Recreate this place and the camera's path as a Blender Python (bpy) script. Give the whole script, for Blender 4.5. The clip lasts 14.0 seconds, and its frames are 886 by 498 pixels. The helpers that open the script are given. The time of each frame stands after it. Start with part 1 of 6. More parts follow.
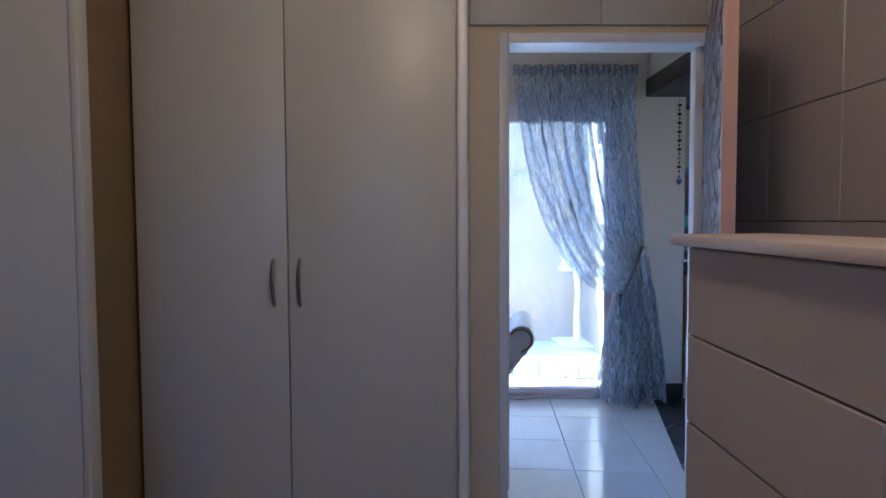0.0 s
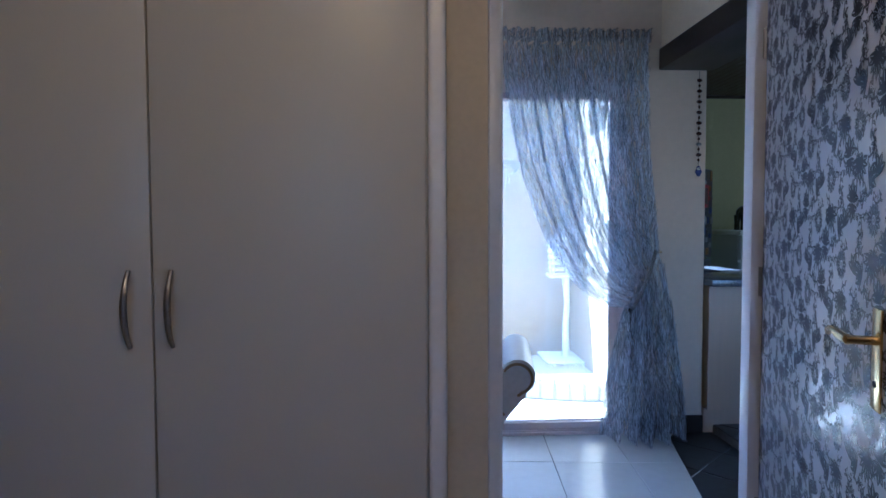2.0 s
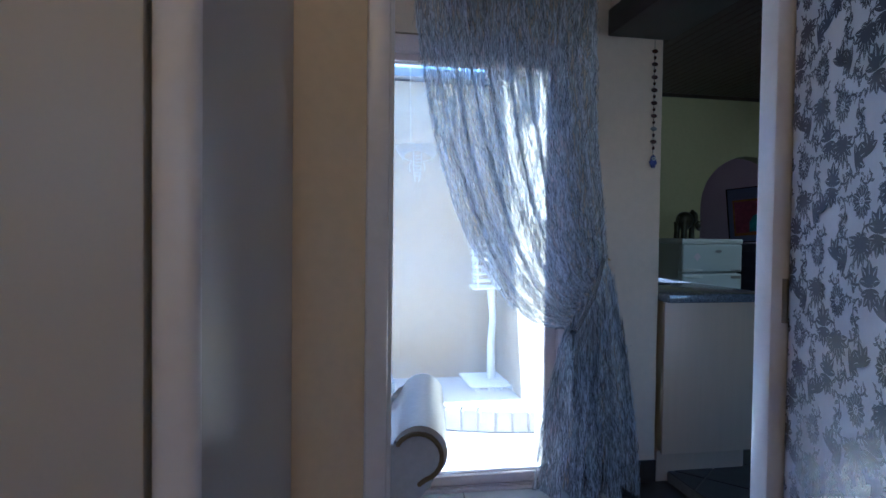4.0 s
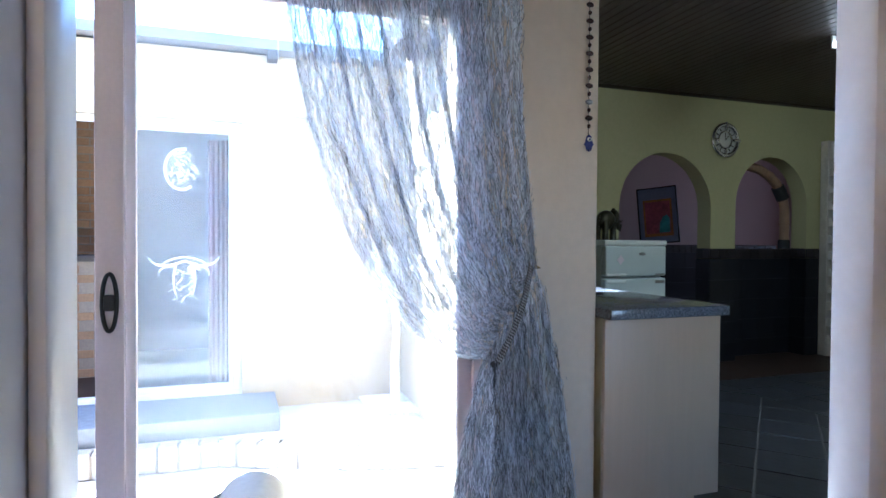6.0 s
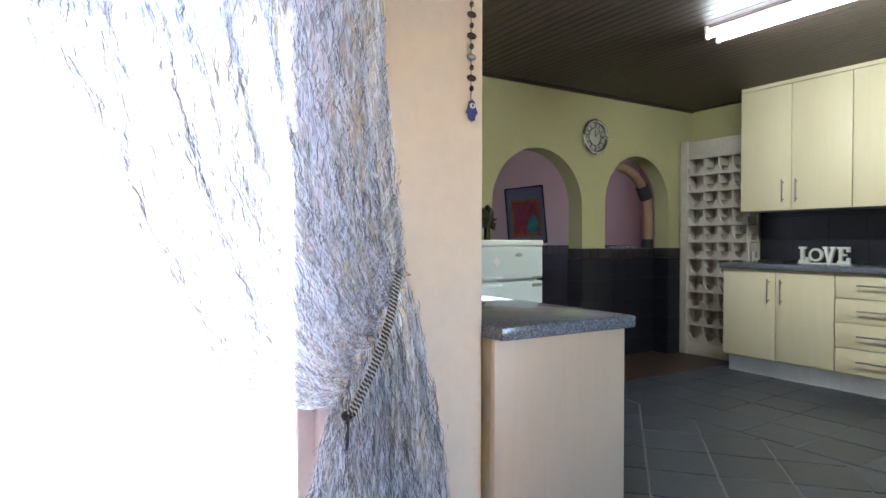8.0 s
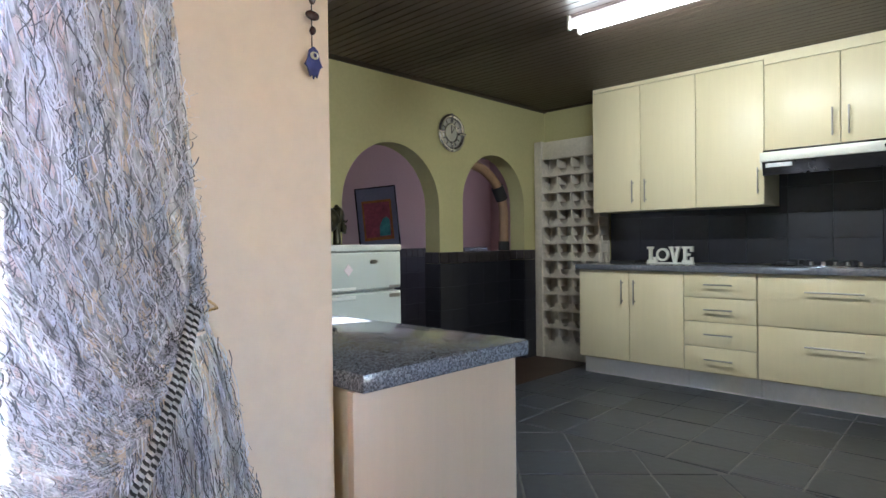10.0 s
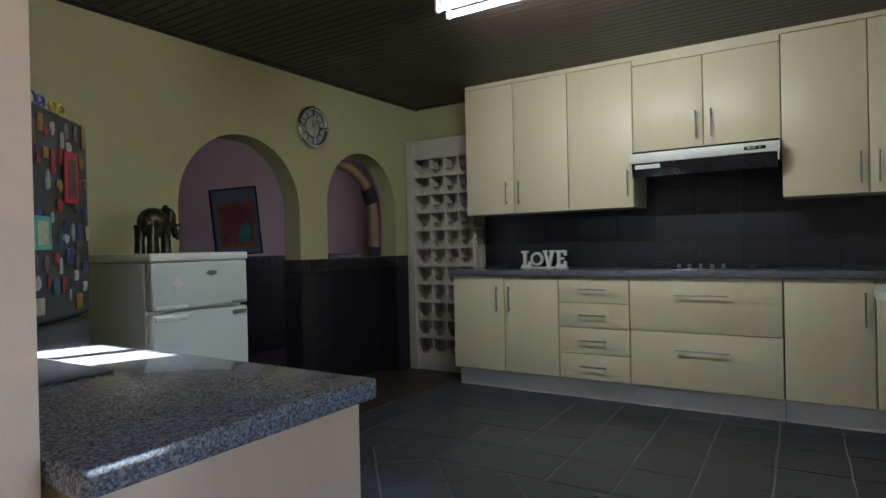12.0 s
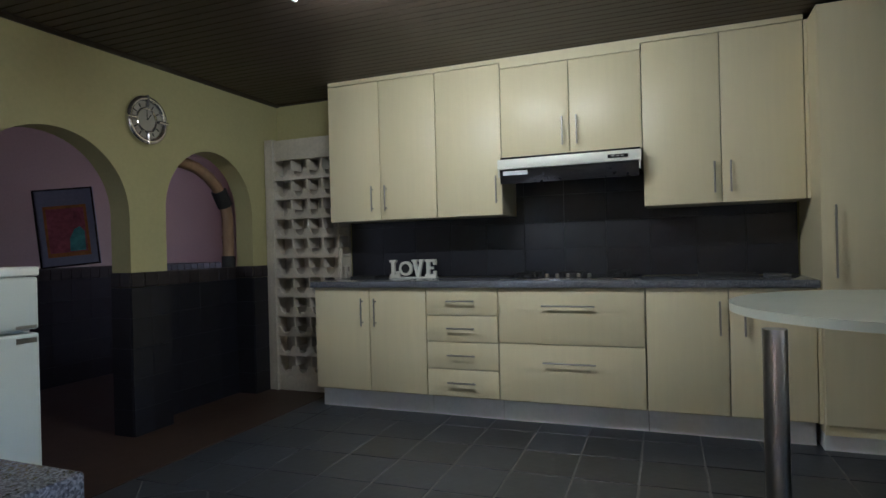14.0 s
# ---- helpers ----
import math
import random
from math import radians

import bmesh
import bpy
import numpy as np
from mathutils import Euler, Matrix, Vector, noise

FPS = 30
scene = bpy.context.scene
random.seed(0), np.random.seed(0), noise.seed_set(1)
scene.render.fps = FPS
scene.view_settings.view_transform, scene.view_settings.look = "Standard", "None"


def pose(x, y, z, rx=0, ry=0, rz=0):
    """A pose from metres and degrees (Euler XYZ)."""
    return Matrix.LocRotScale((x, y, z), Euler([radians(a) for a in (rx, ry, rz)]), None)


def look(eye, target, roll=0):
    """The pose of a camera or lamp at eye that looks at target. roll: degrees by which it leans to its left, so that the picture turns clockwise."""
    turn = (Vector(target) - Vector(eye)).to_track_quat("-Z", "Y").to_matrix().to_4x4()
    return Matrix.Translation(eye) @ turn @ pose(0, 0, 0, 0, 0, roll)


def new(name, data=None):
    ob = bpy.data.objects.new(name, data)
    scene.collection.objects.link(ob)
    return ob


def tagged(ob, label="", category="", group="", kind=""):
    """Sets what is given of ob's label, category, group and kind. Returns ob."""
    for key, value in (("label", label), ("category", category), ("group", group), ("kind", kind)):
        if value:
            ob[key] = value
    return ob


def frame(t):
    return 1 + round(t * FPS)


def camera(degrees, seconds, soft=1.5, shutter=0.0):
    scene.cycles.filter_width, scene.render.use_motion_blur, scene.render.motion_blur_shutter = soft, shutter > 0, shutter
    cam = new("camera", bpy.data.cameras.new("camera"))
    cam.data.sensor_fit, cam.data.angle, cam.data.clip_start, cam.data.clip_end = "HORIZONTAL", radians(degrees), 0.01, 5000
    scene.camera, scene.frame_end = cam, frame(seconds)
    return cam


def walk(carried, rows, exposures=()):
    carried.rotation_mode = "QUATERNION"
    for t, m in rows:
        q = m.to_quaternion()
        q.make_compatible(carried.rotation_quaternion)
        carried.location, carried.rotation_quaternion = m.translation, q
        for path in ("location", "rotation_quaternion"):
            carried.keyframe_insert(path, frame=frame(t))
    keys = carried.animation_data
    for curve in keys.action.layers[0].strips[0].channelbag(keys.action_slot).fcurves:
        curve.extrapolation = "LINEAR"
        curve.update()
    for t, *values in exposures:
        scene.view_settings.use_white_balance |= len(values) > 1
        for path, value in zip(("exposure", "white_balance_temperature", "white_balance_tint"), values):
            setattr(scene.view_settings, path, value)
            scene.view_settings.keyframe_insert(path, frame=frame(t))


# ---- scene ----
cam = camera(73.2, 14.0)
PATH = [
    (0, (0.039, 0.604, 1.259), (0.071, 2.701, 1.154), -0.3),
    (0.5, (0.047, 0.811, 1.245), (0.085, 2.907, 1.138), -0.4),
    (1, (0.034, 1.025, 1.246), (0.085, 3.122, 1.142), -0.3),
    (1.5, (0.042, 1.212, 1.243), (0.124, 3.306, 1.135), -0.4),
    (2, (0.082, 1.387, 1.223), (0.197, 3.482, 1.132), -0.2),
    (4.5, (0.328, 2.348, 1.159), (0.778, 4.398, 1.110), 0.7),
    (5, (0.389, 2.515, 1.164), (0.913, 4.546, 1.114), 0.6),
    (5.5, (0.456, 2.690, 1.155), (1.054, 4.702, 1.111), 0.5),
    (6, (0.508, 2.838, 1.155), (1.188, 4.825, 1.116), 0.4),
    (6.5, (0.570, 2.965, 1.153), (1.347, 4.916, 1.119), 0.2),
    (7, (0.642, 3.104, 1.146), (1.519, 5.011, 1.118), 0.1),
    (7.5, (0.715, 3.244, 1.149), (1.713, 5.093, 1.121), -0),
    (8, (0.786, 3.379, 1.139), (1.887, 5.167, 1.111), 0.1),
    (10.5, (1.175, 3.865, 1.155), (2.770, 5.231, 1.138), -0.9),
    (11, (1.273, 3.907, 1.142), (2.939, 5.185, 1.131), -1),
    (11.5, (1.373, 3.953, 1.147), (3.100, 5.148, 1.136), -1.2),
    (12, (1.466, 3.995, 1.152), (3.238, 5.122, 1.142), -1.3),
    (12.5, (1.560, 4.020, 1.162), (3.382, 5.065, 1.156), -1.3),
    (13, (1.641, 4.049, 1.154), (3.520, 4.987, 1.152), -1.4),
    (13.5, (1.744, 4.038, 1.163), (3.667, 4.881, 1.161), -1.5),
    (14, (1.836, 3.996, 1.181), (3.787, 4.772, 1.178), -1.5),
]
EXPOSURES = [(0.0, 3.25, 4050, 9), (2.0, 3.05, 4000, 9), (4.3, 2.7, 4300, 8), (5.0, 2.6, 4450, 7), (5.6, 3.2, 4600, 8), (6.1, 3.95, 4850, 9), (6.6, 4.15, 5150, 10), (7.0, 4.35, 5300, 11), (7.5, 4.9, 5450, 12), (8.2, 5.15, 5500, 12), (10.5, 4.85, 5550, 14), (12.0, 4.05, 5480, 15), (14.0, 4.2, 5460, 15)]
walk(cam, [(t, look(eye, target, roll)) for t, eye, target, roll in PATH], EXPOSURES)

# ---- world, sun, lamps ----
SUN_WAY = Vector((-0.52, 0.20, 0.80)).normalized()
world = bpy.data.worlds.new("sky")
scene.world = world
world.use_nodes = True
wn = world.node_tree
sky = wn.nodes.new("ShaderNodeTexSky")
sky.sky_type = "NISHITA"
sky.sun_disc = False
sky.sun_elevation = math.asin(SUN_WAY.z)
sky.sun_rotation = math.atan2(SUN_WAY.x, SUN_WAY.y)
wn.nodes["Background"].inputs["Strength"].default_value = 0.14
wn.links.new(sky.outputs[0], wn.nodes["Background"].inputs["Color"])
sun = new("sun", bpy.data.lights.new("sun", "SUN"))
sun.data.energy, sun.data.angle, sun.data.color = 5.0, radians(0.5), (1.0, 0.95, 0.86)
sun.matrix_world = look(SUN_WAY * 30, (0, 0, 0))


def area_lamp(name, m, sx, sy, watts, colour):
    ob = new(name, bpy.data.lights.new(name, "AREA"))
    ob.data.shape, ob.data.size, ob.data.size_y = "RECTANGLE", sx, sy
    ob.data.energy, ob.data.color = watts, colour
    ob.matrix_world = m
    return ob


# the two kitchen tubes and the warm ceiling lamp of the dressing room
for tx, tip, watts in ((4.185, 48, 0.45), (4.30, -48, 0.82)):
    area_lamp("tube_light", pose(tx, 5.13, 2.40, 0, tip, 0), 0.03, 1.16, watts, (1.0, 0.98, 0.80))
# daylight in the openings of the dressing room and the hall
area_lamp("dressing_window_light", pose(-0.2, -1.62, 1.55, 90, 0, 0), 0.5, 0.5, 0.11, (0.62, 0.84, 1.0))
area_lamp("hall_window_light", pose(2.6, 1.23, 1.25, 90, 0, 0), 0.9, 1.2, 0.09, (0.70, 0.85, 1.0))
# unseen fill lamps, added to brighten the lilac walls and painting past the arches
area_lamp("dining_fill_light", pose(2.05, 8.9, 1.5, 90, 0, -90), 0.4, 0.5, 0.20, (0.86, 0.88, 1.0))
area_lamp("dining_fill_light", pose(8.97, 8.5, 1.5, 90, 0, 90), 0.4, 0.5, 0.36, (0.98, 0.90, 0.96))
bulb = new("warm_bulb", bpy.data.lights.new("warm_bulb", "POINT"))
bulb.data.energy, bulb.data.color, bulb.data.shadow_soft_size = 1.2, (1.0, 0.53, 0.16), 0.10
bulb.location = (0.15, 1.45, 2.36)


# ---- materials ----
def mat(name, colour, rough=0.6, metal=0.0, vary=0.12, fine=60.0, coarse=3.0, bump=0.15, stretch=None, per_object=0.0, coat=0.0, stain=None, dist=0.002):
    """A principled surface whose colour varies at a fine and a coarse scale, with fine relief."""
    m = bpy.data.materials.new(name)
    m.use_nodes = True
    nt = m.node_tree
    n, l = nt.nodes, nt.links
    bs = n["Principled BSDF"]
    co = n.new("ShaderNodeTexCoord")
    vec = co.outputs["Object"]
    if stretch:
        mp = n.new("ShaderNodeMapping")
        mp.inputs["Scale"].default_value = stretch
        l.new(vec, mp.inputs[0])
        vec = mp.outputs[0]
    a, b = n.new("ShaderNodeTexNoise"), n.new("ShaderNodeTexNoise")
    for t, s in ((a, fine), (b, coarse)):
        t.inputs["Scale"].default_value, t.inputs["Detail"].default_value = s, 6
        l.new(vec, t.inputs["Vector"])
    add = n.new("ShaderNodeMath")
    add.operation = "ADD"
    l.new(a.outputs["Fac"], add.inputs[0])
    l.new(b.outputs["Fac"], add.inputs[1])
    value = add.outputs[0]
    if per_object:
        oi = n.new("ShaderNodeObjectInfo")
        ma = n.new("ShaderNodeMath")
        ma.operation = "MULTIPLY_ADD"
        ma.inputs[1].default_value = per_object
        l.new(oi.outputs["Random"], ma.inputs[0])
        l.new(value, ma.inputs[2])
        value = ma.outputs[0]
    rg = n.new("ShaderNodeMapRange")
    rg.inputs["From Min"].default_value, rg.inputs["From Max"].default_value = 0.6, 1.4 + per_object
    l.new(value, rg.inputs["Value"])
    mx = n.new("ShaderNodeMix")
    mx.data_type = "RGBA"
    lo = stain or tuple(c * (1 - vary) for c in colour)
    hi = tuple(min(1, c * (1 + vary)) for c in colour)
    mx.inputs["A"].default_value, mx.inputs["B"].default_value = (*lo, 1), (*hi, 1)
    l.new(rg.outputs["Result"], mx.inputs["Factor"])
    l.new(mx.outputs["Result"], bs.inputs["Base Color"])
    bs.inputs["Roughness"].default_value, bs.inputs["Metallic"].default_value = rough, metal
    bs.inputs["Coat Weight"].default_value = coat
    rr = n.new("ShaderNodeMapRange")
    rr.inputs["From Min"].default_value, rr.inputs["From Max"].default_value = 0.15, 0.85
    rr.inputs["To Min"].default_value, rr.inputs["To Max"].default_value = max(0.02, rough * 0.92), min(1, rough * 1.08)
    l.new(b.outputs["Fac"], rr.inputs["Value"])
    l.new(rr.outputs["Result"], bs.inputs["Roughness"])
    if bump:
        bp = n.new("ShaderNodeBump")
        bp.inputs["Strength"].default_value, bp.inputs["Distance"].default_value = bump, dist
        l.new(a.outputs["Fac"], bp.inputs["Height"])
        l.new(bp.outputs[0], bs.inputs["Normal"])
    return m


def granite(name, colours, scale):
    m = mat(name, colours[0], 0.22, coat=0.3, bump=0.05)
    n, l = m.node_tree.nodes, m.node_tree.links
    co = n.new("ShaderNodeTexCoord")
    vo = n.new("ShaderNodeTexVoronoi")
    vo.inputs["Scale"].default_value = scale
    no = n.new("ShaderNodeTexNoise")
    no.inputs["Scale"].default_value, no.inputs["Detail"].default_value = scale * 0.6, 8
    l.new(co.outputs["Object"], vo.inputs["Vector"])
    l.new(co.outputs["Object"], no.inputs["Vector"])
    sp = n.new("ShaderNodeSeparateColor")
    l.new(vo.outputs["Color"], sp.inputs[0])
    ad = n.new("ShaderNodeMath")
    ad.operation = "MULTIPLY_ADD"
    ad.inputs[1].default_value = 0.5
    l.new(sp.outputs[0], ad.inputs[0])
    l.new(no.outputs["Fac"], ad.inputs[2])
    cr = n.new("ShaderNodeValToRGB")
    cr.color_ramp.elements[0].position, cr.color_ramp.elements[1].position = 0.45, 1.0
    cr.color_ramp.elements[0].color, cr.color_ramp.elements[1].color = (*colours[1], 1), (*colours[2], 1)
    e = cr.color_ramp.elements.new(0.7)
    e.color = (*colours[0], 1)
    l.new(ad.outputs[0], cr.inputs[0])
    l.new(cr.outputs[0], n["Principled BSDF"].inputs["Base Color"])
    return m


def glass(name, colour=(0.98, 1, 0.99)):
    m = bpy.data.materials.new(name)
    m.use_nodes = True
    bs = m.node_tree.nodes["Principled BSDF"]
    bs.inputs["Base Color"].default_value = (*colour, 1)
    bs.inputs["Transmission Weight"].default_value = 1.0
    bs.inputs["Roughness"].default_value, bs.inputs["IOR"].default_value = 0.0, 1.45
    return m


def dusty(name, amount):
    """Glass under an uneven film of pale dust that scatters the daylight; on the courtyard door it stands in for
    reflection haze.
    """
    m = glass(name)
    n, l = m.node_tree.nodes, m.node_tree.links
    tl, mx, no, rg = n.new("ShaderNodeBsdfTranslucent"), n.new("ShaderNodeMixShader"), n.new("ShaderNodeTexNoise"), n.new("ShaderNodeMapRange")
    tl.inputs["Color"].default_value = (0.82, 0.88, 0.95, 1)
    no.inputs["Scale"].default_value, no.inputs["Detail"].default_value = 2.6, 5
    rg.inputs["From Min"].default_value, rg.inputs["From Max"].default_value = 0.3, 0.7
    rg.inputs["To Min"].default_value, rg.inputs["To Max"].default_value = amount * 0.4, amount * 1.6
    l.new(n.new("ShaderNodeTexCoord").outputs["Object"], no.inputs["Vector"])
    l.new(no.outputs["Fac"], rg.inputs["Value"])
    l.new(rg.outputs["Result"], mx.inputs[0])
    l.new(n["Principled BSDF"].outputs[0], mx.inputs[1])
    l.new(tl.outputs[0], mx.inputs[2])
    l.new(mx.outputs[0], n["Material Output"].inputs["Surface"])
    return m


def glow(name, colour, strength):
    m = bpy.data.materials.new(name)
    m.use_nodes = True
    bs = m.node_tree.nodes["Principled BSDF"]
    bs.inputs["Base Color"].default_value = (0.9, 0.9, 0.9, 1)
    bs.inputs["Emission Color"].default_value = (*colour, 1)
    bs.inputs["Emission Strength"].default_value = strength
    return m


def sheer(name, colour, clear):
    """Thin woven cloth: partly see-through, partly letting light through, with uneven density."""
    m = mat(name, colour, 0.8, vary=0.3, fine=240, coarse=14, bump=0.4)
    n, l = m.node_tree.nodes, m.node_tree.links
    bs = n["Principled BSDF"]
    tl, tr = n.new("ShaderNodeBsdfTranslucent"), n.new("ShaderNodeBsdfTransparent")
    tl.inputs["Color"].default_value = (*[min(1, c * 2.2) for c in colour], 1)
    m1, m2 = n.new("ShaderNodeMixShader"), n.new("ShaderNodeMixShader")
    m1.inputs[0].default_value = 0.82
    l.new(bs.outputs[0], m1.inputs[1])
    l.new(tl.outputs[0], m1.inputs[2])
    co, mp, no = n.new("ShaderNodeTexCoord"), n.new("ShaderNodeMapping"), n.new("ShaderNodeTexNoise")
    mp.inputs["Scale"].default_value = (1, 1, 0.25)
    no.inputs["Scale"].default_value, no.inputs["Detail"].default_value = 70, 7
    rg = n.new("ShaderNodeMapRange")
    rg.inputs["From Min"].default_value, rg.inputs["From Max"].default_value = 0.3, 0.7
    rg.inputs["To Min"].default_value, rg.inputs["To Max"].default_value = clear - 0.4, clear + 0.4
    l.new(co.outputs["Object"], mp.inputs[0])
    l.new(mp.outputs[0], no.inputs["Vector"])
    l.new(no.outputs["Fac"], rg.inputs["Value"])
    l.new(rg.outputs["Result"], m2.inputs[0])
    l.new(m1.outputs[0], m2.inputs[1])
    l.new(tr.outputs[0], m2.inputs[2])
    l.new(m2.outputs[0], n["Material Output"].inputs["Surface"])
    return m


